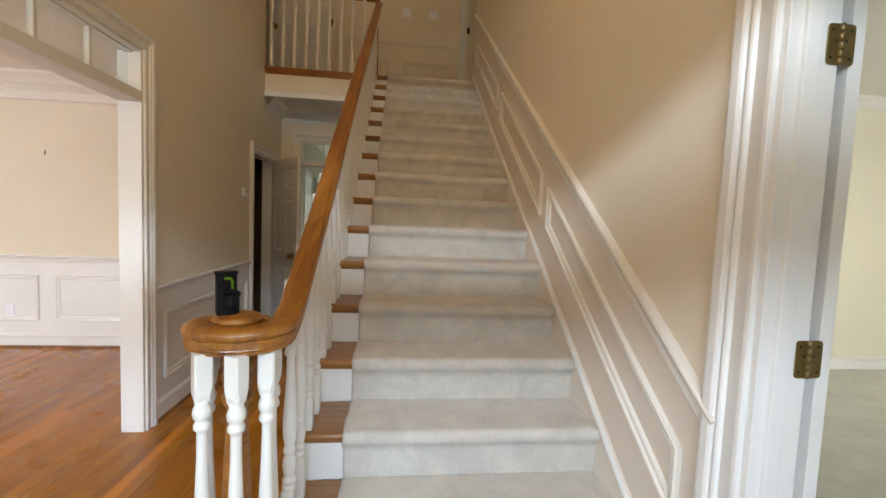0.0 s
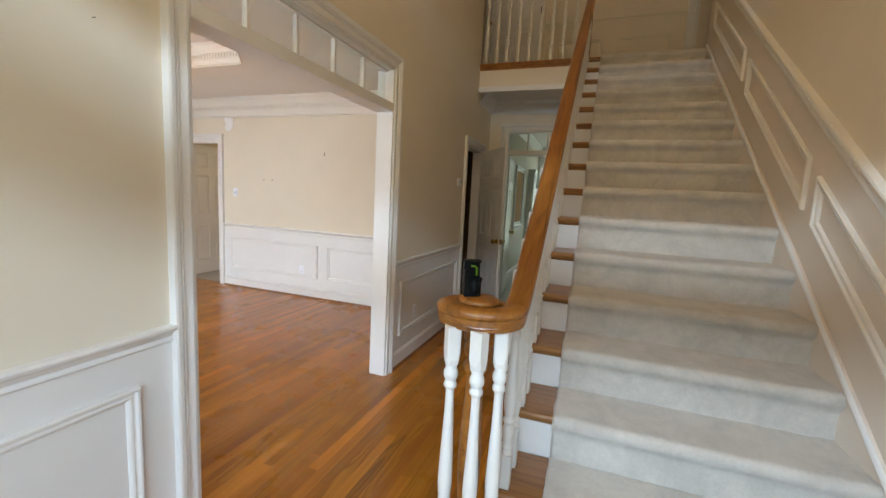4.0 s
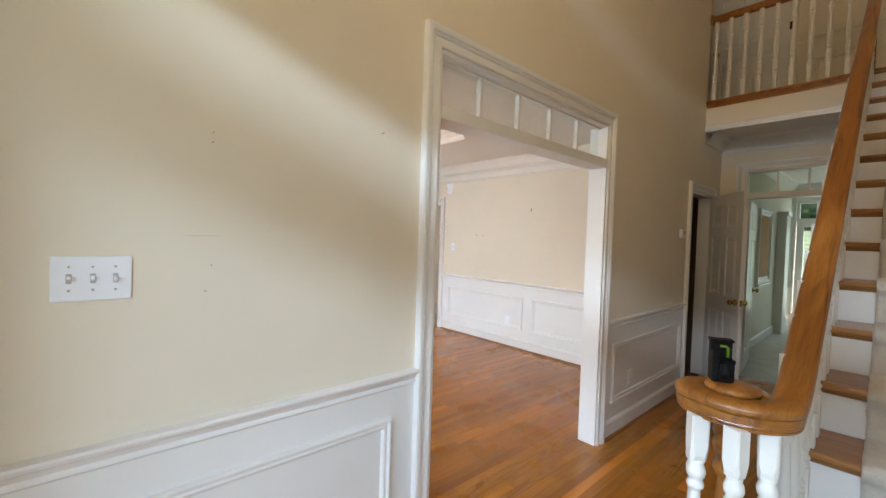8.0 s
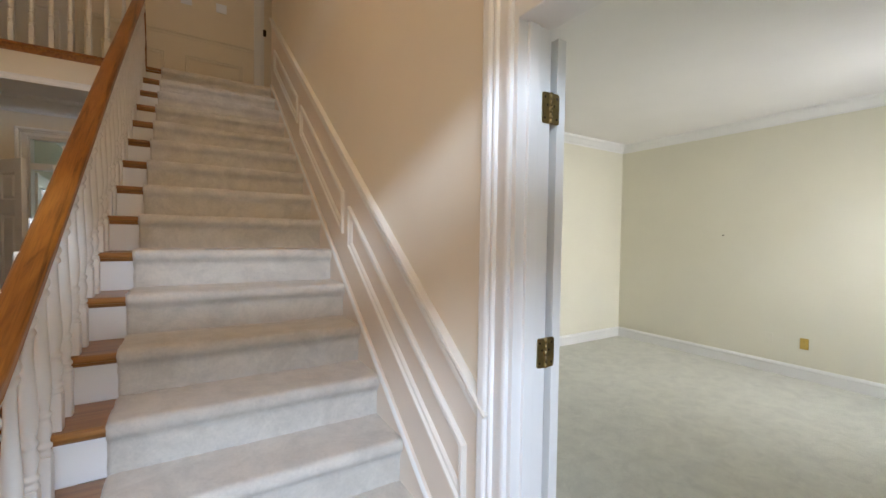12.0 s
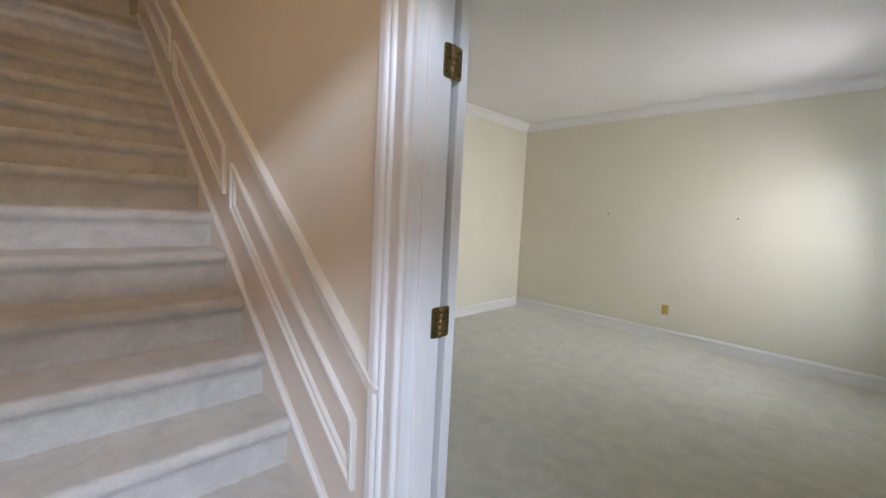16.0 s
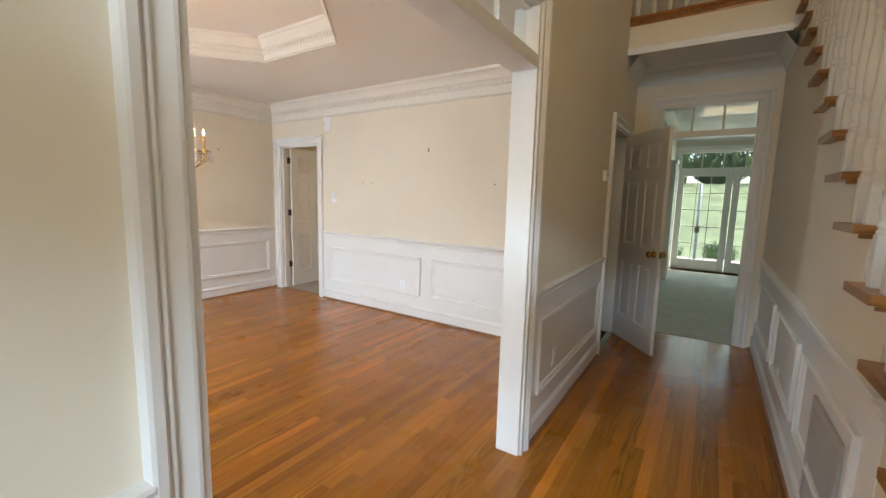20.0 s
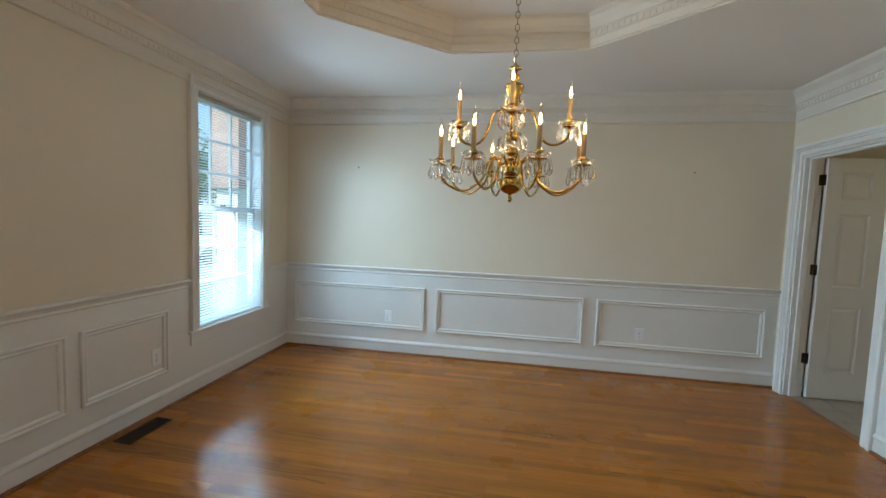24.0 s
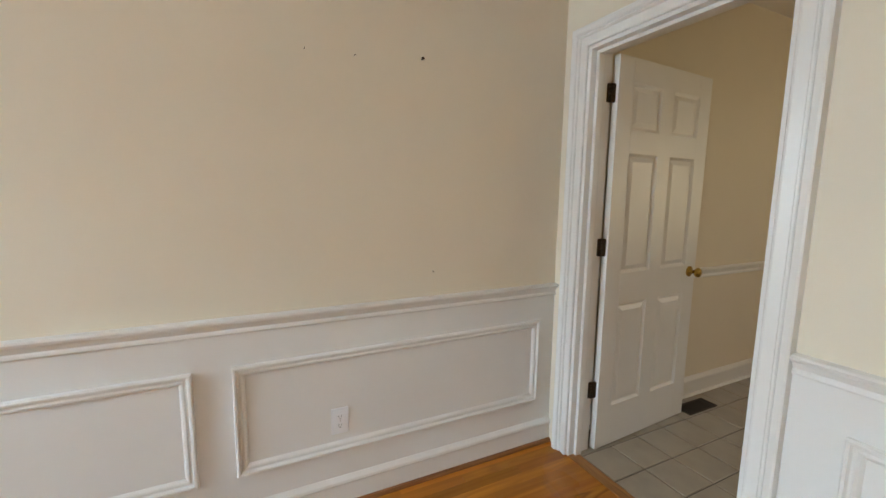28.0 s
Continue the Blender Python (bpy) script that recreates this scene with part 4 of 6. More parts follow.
# ---- balusters ----
def baluster_mesh(h, foot, top=0.165, half=0.021):
    """Square foot and top block; beads, a small vase and a long taper turned between them."""
    b = bmesh.new()
    box(b, -half, half, -half, half, 0, foot, 0.003)
    c, k = half, half * 0.55
    rows = []
    for q, m, z in ((c * 0.80, c * 0.62, h - top), (c, k, h - top + 0.016), (c, c * 0.78, h - top + 0.034), (c, c * 0.80, h)):
        rows.append([b.verts.new((x, y, z)) for x, y in ((q, -m), (q, m), (m, q), (-m, q), (-q, m), (-q, -m), (-m, -q), (m, -q))])
    for lo, hi in zip(rows, rows[1:]):
        for e in range(8):
            b.faces.new((lo[e], lo[(e + 1) % 8], hi[(e + 1) % 8], hi[e]))
    b.faces.new(rows[0][::-1])
    b.faces.new(rows[-1])
    z0, z1 = foot, h - top
    base = [(0.0190, -0.002), (0.0212, 0.004), (0.0212, 0.011), (0.0170, 0.015), (0.0165, 0.019), (0.0212, 0.024), (0.0222, 0.029), (0.0212, 0.034), (0.0165, 0.039),
            (0.0160, 0.046), (0.0195, 0.064), (0.0218, 0.080), (0.0208, 0.094), (0.0172, 0.108), (0.0158, 0.116), (0.0200, 0.121), (0.0212, 0.127), (0.0200, 0.133), (0.0155, 0.139)]
    head = [(0.0128, -0.084), (0.0128, -0.078), (0.0188, -0.072), (0.0206, -0.065), (0.0188, -0.058), (0.0160, -0.053), (0.0160, -0.048), (0.0205, -0.042), (0.0224, -0.032), (0.0212, -0.022), (0.0172, -0.013), (0.0168, -0.008), (0.0190, 0.002)]
    lo, q = z0 + 0.139, z1 - 0.084 - z0 - 0.139
    shaft = [(0.0165, 0.03), (0.0205, 0.12), (0.0225, 0.22), (0.0218, 0.32), (0.0190, 0.48), (0.0160, 0.66), (0.0135, 0.84)]
    lathe(b, [(a, z0 + c) for a, c in base] + [(a, lo + c * q) for a, c in shaft] + [(a, z1 + c) for a, c in head], 16)
    bmesh.ops.recalc_face_normals(b, faces=b.faces)
    me = bpy.data.meshes.new("baluster")
    b.to_mesh(me)
    b.free()
    me.materials.append(BALUSTER_PAINT)
    return me


front_bal, back_bal = baluster_mesh(0.803, 0.13), baluster_mesh(0.898, 0.165)
for n in range(2, 16):
    for me, dy in ((front_bal, 0.048), (back_bal, 0.178)):
        o = new("baluster", me)
        o.parent = stair
        o.location = (RX, nose(n) + dy, RISE * n)
vol_bal = baluster_mesh(0.85, 0.13, 0.118, 0.021)
for k, ang in enumerate((-130, -71, -18, -195, 35)):
    o = new("baluster", vol_bal)
    o.parent = stair
    o.matrix_basis = pose(VC[0] + 0.088 * math.cos(radians(ang)), VC[1] + 0.088 * math.sin(radians(ang)), RISE, 0, 0, ang * 0.5 + 12)
b = bmesh.new()
lathe(b, [(0.040, 0), (0.040, 0.10), (0.033, 0.115), (0.042, 0.13), (0.030, 0.15), (0.028, 0.22), (0.036, 0.34), (0.037, 0.42), (0.031, 0.56), (0.025, 0.66), (0.024, 0.68), (0.036, 0.70), (0.038, 0.715), (0.026, 0.73), (0.034, 0.745), (0.040, 0.765), (0.034, 0.785), (0.040, 0.80), (0.040, 0.86)], 20)
nw = part("newel", b, RAIL_OAK, stair, "turned oak newel post")
nw.location = (*VC, RISE)

# handrail: slope, easing and scroll
HX = RX + 0.024
path = []
top_y = 4.93
for k in range(48):
    y = top_y + (1.215 - top_y) * k / 47
    z = rail_mid(y) - 0.037 - 0.033 * min(1, max(0, (2.9 - y) / 1.2))
    low_z, e = 1.072, 0.03
    z = low_z + (z - low_z + math.sqrt((z - low_z) ** 2 + e * e)) / 2 if y < 2.2 else z
    path.append(Vector((HX, y, z)))
zv, end_z = 1.070, path[-1].z
SC = (-0.135, 1.207)                          # middle of the scroll
for k in range(1, 44):
    a = -radians(k * 8.0)
    q = max(0, (k - 26) / 17)
    path.append(Vector((SC[0] + 0.104 * (1 - 0.42 * q) * math.cos(a) - 0.02 * q, SC[1] + (0.074 - 0.018 * q) * math.sin(a), zv + (end_z - zv) * max(0, 1 - k / 10))))
HALF = [(0.016, -0.036), (0.0270, -0.0355), (0.0295, -0.0325), (0.0295, -0.0295), (0.0275, -0.0275), (0.0300, -0.0255), (0.0312, -0.0225), (0.0300, -0.0195), (0.0325, -0.0175), (0.0330, -0.001),
        (0.0305, 0.0010), (0.0350, 0.0035), (0.0368, 0.0085), (0.0365, 0.0155), (0.0330, 0.0225), (0.0260, 0.0272), (0.0140, 0.0300)]
RAILP = [(-a, c) for a, c in HALF] + [(0.0, 0.031)] + HALF[::-1]


def rail_sweep(path, prof, k=1.0):
    b = bmesh.new()
    rows = []
    for i, p in enumerate(path):
        d = (path[min(i + 1, len(path) - 1)] - path[max(i - 1, 0)])
        flat = Vector((d.x, d.y, 0)).normalized()
        side = Vector((flat.y, -flat.x, 0))
        rows.append([b.verts.new(p + side * a * k + Vector((0, 0, c))) for a, c in prof])
    for r, s in zip(rows, rows[1:]):
        for j in range(len(prof)):
            b.faces.new((r[j], r[(j + 1) % len(prof)], s[(j + 1) % len(prof)], s[j])).smooth = min(prof[j][1], prof[(j + 1) % len(prof)][1]) > 0.014
    b.faces.new(rows[0][::-1])
    b.faces.new(rows[-1])
    return b


part("handrail", rail_sweep(path, RAILP), SLOPE_OAK, stair, "polished oak handrail ending in a scroll")
b = bmesh.new()
lathe(b, [(0.052, -0.030), (0.058, -0.02), (0.058, 0.012), (0.050, 0.026), (0.0, 0.027)], 28)
o = part("scroll_eye", b, RAIL_OAK, stair)
o.location = (-0.156, 1.212, zv)
b = bmesh.new()
lathe(b, [(0.054, 0), (0.060, 0.004), (0.062, 0.010), (0.058, 0.017), (0.048, 0.0205), (0.0, 0.0215)], 36)
o = part("scroll_cap", b, RAIL_OAK, stair)
o.location = (-0.142, 1.196, zv + 0.028)
# upper post
b = bmesh.new()
box(b, -0.024, 0.024, -0.024, 0.024, 0.0, 0.26, 0.003)
box(b, -0.024, 0.024, -0.024, 0.024, 0.72, 0.90, 0.003)
lathe(b, [(0.02, 0.25), (0.026, 0.27), (0.016, 0.29), (0.022, 0.31), (0.022, 0.40), (0.014, 0.62), (0.013, 0.66), (0.022, 0.68), (0.016, 0.70), (0.02, 0.73)], 14)
box(b, -0.032, 0.032, -0.032, 0.032, 0.90, 0.935, 0.006)
o = part("upper_post", b, RAIL_OAK, stair, "turned oak post at the top of the stairs")
o.location = (RX, 4.985, 3.02)

# ---- balcony ----
balcony = thing("balcony_railing", (0, 0, 0), "landing railing with white balusters and an oak rail", "railing")
b = bmesh.new()
prism(b, [(5.02, 0.022), (4.918, 0.022), (4.910, 0.017), (4.908, 0.010), (4.910, 0.002), (4.917, -0.006), (4.926, -0.008), (4.930, -0.022), (4.938, -0.036), (4.9395, -0.052), (5.02, -0.052)], 0, XL - 0.012, RX - 0.03)
o = part("nosing", b, RAIL_OAK, balcony)
o.location = (0, 0, 3.0)
part("fascia", boxes((XL, -0.110, 4.94, 4.955, 2.70, 2.947)), CREAM, balcony)
part("fascia_trim", mould(bmesh.new(), [(-0.110, 4.94, 2.70), (XL, 4.94, 2.70)][::-1], (0, -1, 0), [(0.0, 0.0), (0.0, 0.018), (0.02, 0.02), (0.028, 0.012), (0.05, 0.012), (0.06, 0.004), (0.062, 0.0)]), WHITE, balcony)
land_bal = baluster_mesh(0.845, 0.17, 0.13, 0.0185)
for k in range(9):
    o = new("baluster", land_bal)
    o.parent = balcony
    o.location = (-1.214 + 0.1265 * k, 4.985, 3.022)
b = rail_sweep([Vector((XL - 0.0, 4.985, 3.895)), Vector((RX - 0.02, 4.985, 3.895))], RAILP)
part("rail", b, RAIL_OAK, balcony, "oak landing rail")
b = bmesh.new()
lathe(b, [(0.058, 0), (0.060, 0.006), (0.054, 0.016), (0.046, 0.018)], 20)
o = part("rosette", b, RAIL_OAK, balcony)
o.matrix_basis = pose(XL + 0.0, 4.985, 3.895, 0, 90, 0)


# ---- doors ----
def six_panel_door(name, w, h, at, label, knob_side=1, knob=BRASS, hinges=(0.25, 1.05, 1.80)):
    """Hinged along its local z axis at x = 0; the slab lies along +x, 35 mm thick round y = 0."""
    e = thing(name, at, label, "door", kind="structure")
    t = 0.0175
    st, ms = 0.105 * w / 0.76, 0.10 * w / 0.76
    zs = [0.012, 0.235, 0.80, 0.965, 1.575, 1.69, h - 0.115, h]
    pw = (w - 2 * st - ms) / 2
    b = bmesh.new()
    for x0, x1 in ((0, st), (w - st, w)):
        box(b, x0, x1, -t, t, zs[0], h, 0.002)
    for z0, z1 in ((zs[0], zs[1]), (zs[2], zs[3]), (zs[4], zs[5]), (zs[6], zs[7])):
        box(b, st, w - st, -t + 0.0003, t - 0.0003, z0, z1)
    for z0, z1 in ((zs[1], zs[2]), (zs[3], zs[4]), (zs[5], zs[6])):
        box(b, st + pw, st + pw + ms, -t + 0.0004, t - 0.0004, z0, z1)
    part("stiles_and_rails", b, WHITE, e)
    for z0, z1 in ((zs[1], zs[2]), (zs[3], zs[4]), (zs[5], zs[6])):
        for x0 in (st, st + pw + ms):
            b = bmesh.new()
            box(b, x0, x0 + pw, -0.006, 0.006, z0, z1)
            for s in (-1, 1):
                pts = [(x0, s * 0.006, z0), (x0 + pw, s * 0.006, z0), (x0 + pw, s * 0.006, z1), (x0, s * 0.006, z1)]
                if s > 0:
                    pts.reverse()
                mould(b, pts, (0, s, 0), [(0.0, 0.0), (0.0, 0.011), (0.010, 0.004), (0.016, 0.001), (0.040, 0.009), (0.042, 0.009)], True)
                v = [b.verts.new(p) for p in ((x0 + 0.042, s * 0.015, z0 + 0.042), (x0 + pw - 0.042, s * 0.015, z0 + 0.042), (x0 + pw - 0.042, s * 0.015, z1 - 0.042), (x0 + 0.042, s * 0.015, z1 - 0.042))]
                b.faces.new(v)
            part("panel", b, WHITE, e)
    if knob:
        for s in (-1, 1):
            b = bmesh.new()
            lathe(b, [(0.032, 0), (0.033, 0.004), (0.028, 0.009), (0.012, 0.013), (0.011, 0.030), (0.018, 0.036), (0.027, 0.045), (0.029, 0.054), (0.024, 0.063), (0.010, 0.067), (0.0, 0.0675)], 20)
            k = part("knob", b, knob, e, "brass door knob")
            k.matrix_basis = Matrix.Translation((w - 0.062, s * t, 0.925)) @ pose(0, 0, 0, -90 * s, 0, 0)
        part("latch_plate", boxes((w - 0.0005, w + 0.0015, -0.012, 0.012, 0.895, 0.955)), knob, e)
    return e


def hinge_set(name, at, zs, material, leaf=(0.045, 0.036), label="brass butt hinge with rounded corners"):
    """Hinges at a door's pivot: two leaves in one plane across local y and a barrel between them; faces local -x."""
    for z in zs:
        e = thing(name, at @ Matrix.Translation((0, 0, z)), label, "hinge", "door hinges")
        for s, w in ((1, leaf[0]), (-1, leaf[1])):
            b = bmesh.new()
            c, r, hh = 0.0, 0.008, 0.0445
            poly = [(0.002, -hh), (0.002, hh)] + [(w - r + r * math.sin(q), hh - r + r * math.cos(q)) for q in (0, 0.52, 1.05, 1.57)] + [(w - r + r * math.cos(q), -hh + r - r * math.sin(q)) for q in (0, 0.52, 1.05, 1.57)]
            prism(b, [(s * a, z2) for a, z2 in poly], 0, -0.003, 0.0)
            lf = part("leaf", b, material, e)
            for sz in (-0.03, 0.03, 0.008):
                b = bmesh.new()
                lathe(b, [(0.0035, 0.0), (0.0035, 0.0008), (0.002, 0.0012)], 8)
                sc = part("screw", b, BRONZE, lf)
                sc.matrix_basis = pose(-0.003, s * w * (0.7 if sz != 0.008 else 0.4), sz, 0, -90, 0)
        b = bmesh.new()
        for k in range(5):
            lathe(b, [(0.0055, -0.0445 + k * 0.0179), (0.0055, -0.0445 + k * 0.0179 + 0.0170)], 10, (-0.004, 0, 0))
        part("barrel", b, material, e)


# kitchen door, standing open into the kitchen
six_panel_door("kitchen_door", 0.80, 2.03, pose(-5.655, YN + 0.150, 0, 0, 0, 93.5), "white six-panel door standing open on the kitchen tiles")
hinge_set("door_hinge", pose(-5.664, YN + 0.124, 0, 0, 0, 180 - 20) , (1.852, 1.104, 0.345), BRONZE, (0.018, 0.03), "dark bronze butt hinge on the kitchen door")
# hall closet door, half open
six_panel_door("closet_door", 0.66, 2.03, pose(XL + 0.005, 5.272, 0, 0, 0, -50.5), "white six-panel closet door standing ajar in the hall")
# parlour doors
six_panel_door("parlour_door", 0.575, 2.02, pose(XRP + 0.028, -0.205, 0, 0, 0, 9.7), "white six-panel door swung open into the parlour")
six_panel_door("parlour_door", 0.575, 2.02, pose(XRP + 0.053, 0.943, 0, 0, 0, 90.5), "white six-panel door folded back against the parlour wall")
hinge_set("door_hinge", pose(XRP + 0.004, 0.9412, 0, 0, 0, 90), (1.808, 1.092), OLD_BRASS, (0.032, 0.036))
hinge_set("door_hinge", pose(XRP + 0.004, -0.2, 0, 0, 0, -60), (1.086,), BRONZE, (0.03, 0.03), "dark butt hinge on the parlour door")
# door at the hall's end, folded into the family room
six_panel_door("family_room_door", 0.79, 2.02, pose(-1.005, YE + 0.145, 0, 0, 0, 96), "white six-panel door folded back into the family room")
# closed door upstairs
six_panel_door("bedroom_door", 0.80, 2.02, pose(-0.765, 6.128, 3.04, 0, 0, 180), "cream-lit closed six-panel door on the landing")
hinge_set("door_hinge", pose(-0.757, 6.11, 3.04, 0, 0, 90), (1.82, 1.05), BRONZE, (0.02, 0.02), "dark butt hinge on the landing door")
structure("casing_bedroom_door", mould(bmesh.new(), [(-0.745, 6.15, 3.04), (-0.745, 6.15, 5.075), (-1.585, 6.15, 5.075), (-1.585, 6.15, 3.04)][::-1], (0, -1, 0), [(a * 0.6, c * 0.5) for a, c in CASING]), CREAM, "painted door casing on the landing", "door casing")
structure("casing_landing_side", boxes((1.05, 1.13, 6.11, 6.149, 3.04, 5.10, 0.004), (1.13, 1.17, 6.09, 6.149, 3.04, 5.10, 0.003)), WHITE, "white door casing at the end of the landing", "door casing")
hinge_set("door_hinge", pose(1.175, 6.085, 3.04, 0, 0, 90), (1.85, 1.10), BRONZE, (0.02, 0.02), "dark butt hinge on the landing casing")
run_trim("chair_rail_landing", (-0.70, 6.15, 3.86), (1.05, 6.15, 3.86), (0, -1, 0), [(a * 0.8, c * 0.6) for a, c in CHAIR], CREAM, "painted chair rail on the landing")
for u0, u1 in ((0.27, 0.92), (-0.55, 0.06)):
    panel_mould((0, 6.15, 0), (1, 0, 0), rect(u0, u1, 3.25, 3.655), (0, -1, 0), CREAM)
ceil_lamp = thing("ceiling_lamp", (-0.12, 5.66, TOP), "brass-rimmed frosted dome lamp on the landing ceiling, unlit", "ceiling lamp")
b = bmesh.new()
lathe(b, [(0.0, 0), (0.13, 0.0), (0.14, -0.02), (0.135, -0.05), (0.12, -0.055)], 24)
part("rim", b, OLD_BRASS, ceil_lamp)
b = bmesh.new()
lathe(b, [(0.12, -0.05), (0.115, -0.09), (0.09, -0.13), (0.05, -0.155), (0.012, -0.165), (0.012, -0.185), (0.0, -0.19)], 24)
part("dome", b, GREY_METAL, ceil_lamp, "frosted glass dome")


# ---- windows ----
def sash_window(name, x0, x1, z0, z1, y, cols, rows_each, label):
    """Double-hung window seen from +y; y is the wall's inner face."""
    e = thing(name, (0, 0, 0), label, "window", kind="structure")
    mid = (z0 + z1) / 2 + 0.02
    part("lining", boxes((x0 - 0.001, x0 + 0.02, y - 0.15, y, z0, z1), (x1 - 0.02, x1 + 0.001, y - 0.15, y, z0, z1), (x0, x1, y - 0.15, y, z1 - 0.02, z1 + 0.001)), WHITE, e)
    for yy, a, c in ((y - 0.120, mid - 0.02, z1 - 0.02), (y - 0.085, z0, mid + 0.02)):
        s = part("sash", boxes((x0 + 0.02, x0 + 0.05, yy - 0.016, yy + 0.016, a, c), (x1 - 0.05, x1 - 0.02, yy - 0.016, yy + 0.016, a, c),
                               (x0 + 0.05, x1 - 0.05, yy - 0.016, yy + 0.016, a, a + 0.045), (x0 + 0.05, x1 - 0.05, yy - 0.016, yy + 0.016, c - 0.04, c)), WHITE, e)
        gx0, gx1, gz0, gz1 = x0 + 0.05, x1 - 0.05, a + 0.045, c - 0.04
        for k in range(1, cols):
            q = gx0 + (gx1 - gx0) * k / cols
            part("glazing_bar", boxes((q - 0.010, q + 0.010, yy - 0.010, yy + 0.010, gz0, gz1)), WHITE, s)
        for k in range(1, rows_each):
            q = gz0 + (gz1 - gz0) * k / rows_each
            part("glazing_bar", boxes((gx0, gx1, yy - 0.0095, yy + 0.0095, q - 0.010, q + 0.010)), WHITE, s)
        g = part("pane", boxes((gx0, gx1, yy - 0.002, yy + 0.002, gz0, gz1)), PANE, s, "clear window glass")
        g.visible_shadow = False
    b = bmesh.new()
    lathe(b, [(0.012, 0), (0.012, 0.012), (0.006, 0.018)], 12, ((x0 + x1) / 2, y - 0.085, mid + 0.02))
    box(b, (x0 + x1) / 2 - 0.004, (x0 + x1) / 2 + 0.035, y - 0.10, y - 0.088, mid + 0.022, mid + 0.032, 0.002)
    part("sash_lock", b, OLD_BRASS, e)
    part("sill", box(bmesh.new(), x0 - 0.09, x1 + 0.09, y - 0.15, y + 0.035, z0 - 0.030, z0 - 0.002, 0.006), WHITE, e)
    part("apron", box(bmesh.new(), x0 - 0.07, x1 + 0.07, y + 0.001, y + 0.016, z0 - 0.115, z0 - 0.030, 0.003), WHITE, e)
    part("casing", mould(bmesh.new(), [(x1 - 0.015, y, z0 - 0.002), (x1 - 0.015, y, z1 - 0.015), (x0 + 0.015, y, z1 - 0.015), (x0 + 0.015, y, z0 - 0.002)], (0, 1, 0), CASING), WHITE, e)
    return e


def blind(name, x0, x1, z0, z1, y, tilt, label):
    """Slatted blind, lowered the whole way."""
    e = thing(name, (0, 0, 0), label, "window blind")
    part("headrail", box(bmesh.new(), x0 + 0.024, x1 - 0.024, y - 0.034, y - 0.006, z1 - 0.058, z1 - 0.024, 0.002), GREY_METAL, e)
    part("bottom_rail", box(bmesh.new(), x0 + 0.026, x1 - 0.026, y - 0.030, y - 0.008, z0 + 0.002, z0 + 0.016, 0.002), BLIND, e)
    b = bmesh.new()
    w = x1 - x0 - 0.048
    vs = []
    for s in range(2):
        vs.append([b.verts.new((-w / 2 + w * s, q * 0.0125, 0.0022 * (1 - q * q))) for q in (-1, -0.5, 0, 0.5, 1)])
    lowr = [[b.verts.new(v.co - Vector((0, 0, 0.0005))) for v in r] for r in vs]
    for grid in (vs, lowr):
        for k in range(4):
            b.faces.new((grid[0][k], grid[0][k + 1], grid[1][k + 1], grid[1][k]))
    for k in (0, 4):
        b.faces.new((vs[0][k], vs[1][k], lowr[1][k], lowr[0][k]))
    me = bpy.data.meshes.new("slat")
    b.to_mesh(me)
    b.free()
    me.materials.append(BLIND)
    n = int((z1 - z0 - 0.09) / 0.0215)
    for k in range(n):
        o = new("slat", me)
        o.parent = e
        o.matrix_basis = pose((x0 + x1) / 2, y - 0.019, z0 + 0.028 + k * 0.0215, tilt + 3 * noise.noise(Vector((k * 0.31, 1.7, 0))), 0, 0)
    for q in (0.18, 0.82):
        b = bmesh.new()
        for dy in (-0.031, -0.007):
            tube(b, [(x0 + (x1 - x0) * q, y + dy, z0 + 0.01), (x0 + (x1 - x0) * q, y + dy, z1 - 0.06)], 0.0008, 4)
        part("ladder_cord", b, BLIND, e)
    b = bmesh.new()
    tube(b, [(x1 - 0.06, y - 0.002, z1 - 0.06), (x1 - 0.06, y - 0.001, z1 - 0.75)], 0.003, 6)
    part("tilt_wand", b, PANE, e)
    return e


sash_window("window_1", -5.397, -4.555, 0.50, 2.335, YS, 3, 3, "tall white double-hung window with glazing bars")
blind("window_blind", -5.397, -4.555, 0.50, 2.335, YS, -16, "white slatted blind lowered over the dining window")
sash_window("window_3", -2.731, -1.889, 0.50, 2.335, YS, 3, 3, "tall white double-hung window with glazing bars")
blind("window_blind", -2.731, -1.889, 0.50, 2.335, YS, -9, "white slatted blind lowered over the second dining window")
sash_window("window_2", 4.47, 5.36, 0.48, 2.31, YS, 3, 3, "white double-hung parlour window")
blind("window_blind", 4.47, 5.36, 0.48, 2.31, YS, 6, "white slatted blind lowered over the parlour window")

# shaded window in the family room's side wall
sh = thing("shaded_window", (-1.21, 7.9, 1.5), "white-cased window with an orange roller shade pulled down", "window", kind="structure")
part("shade", boxes((0.004, 0.010, -0.36, 0.36, -0.47, 0.48)), ORANGE, sh, "orange fabric roller shade")
part("casing", mould(bmesh.new(), [(0, -0.36, -0.47), (0, 0.36, -0.47), (0, 0.36, 0.48), (0, -0.36, 0.48)][::-1], (1, 0, 0), [(a, c) for a, c in CASING], True), WHITE, sh)
part("sill", box(bmesh.new(), 0.0, 0.05, -0.48, 0.48, -0.60, -0.57, 0.005), WHITE, sh)
# white pilaster further along
structure("pilaster_family_room", boxes((-1.209, -1.08, 8.95, 9.3, 0, 2.05, 0.004), (-1.209, -1.06, 8.93, 9.32, 2.05, 2.12, 0.004)), WHITE, "white painted pilaster", "pilaster")


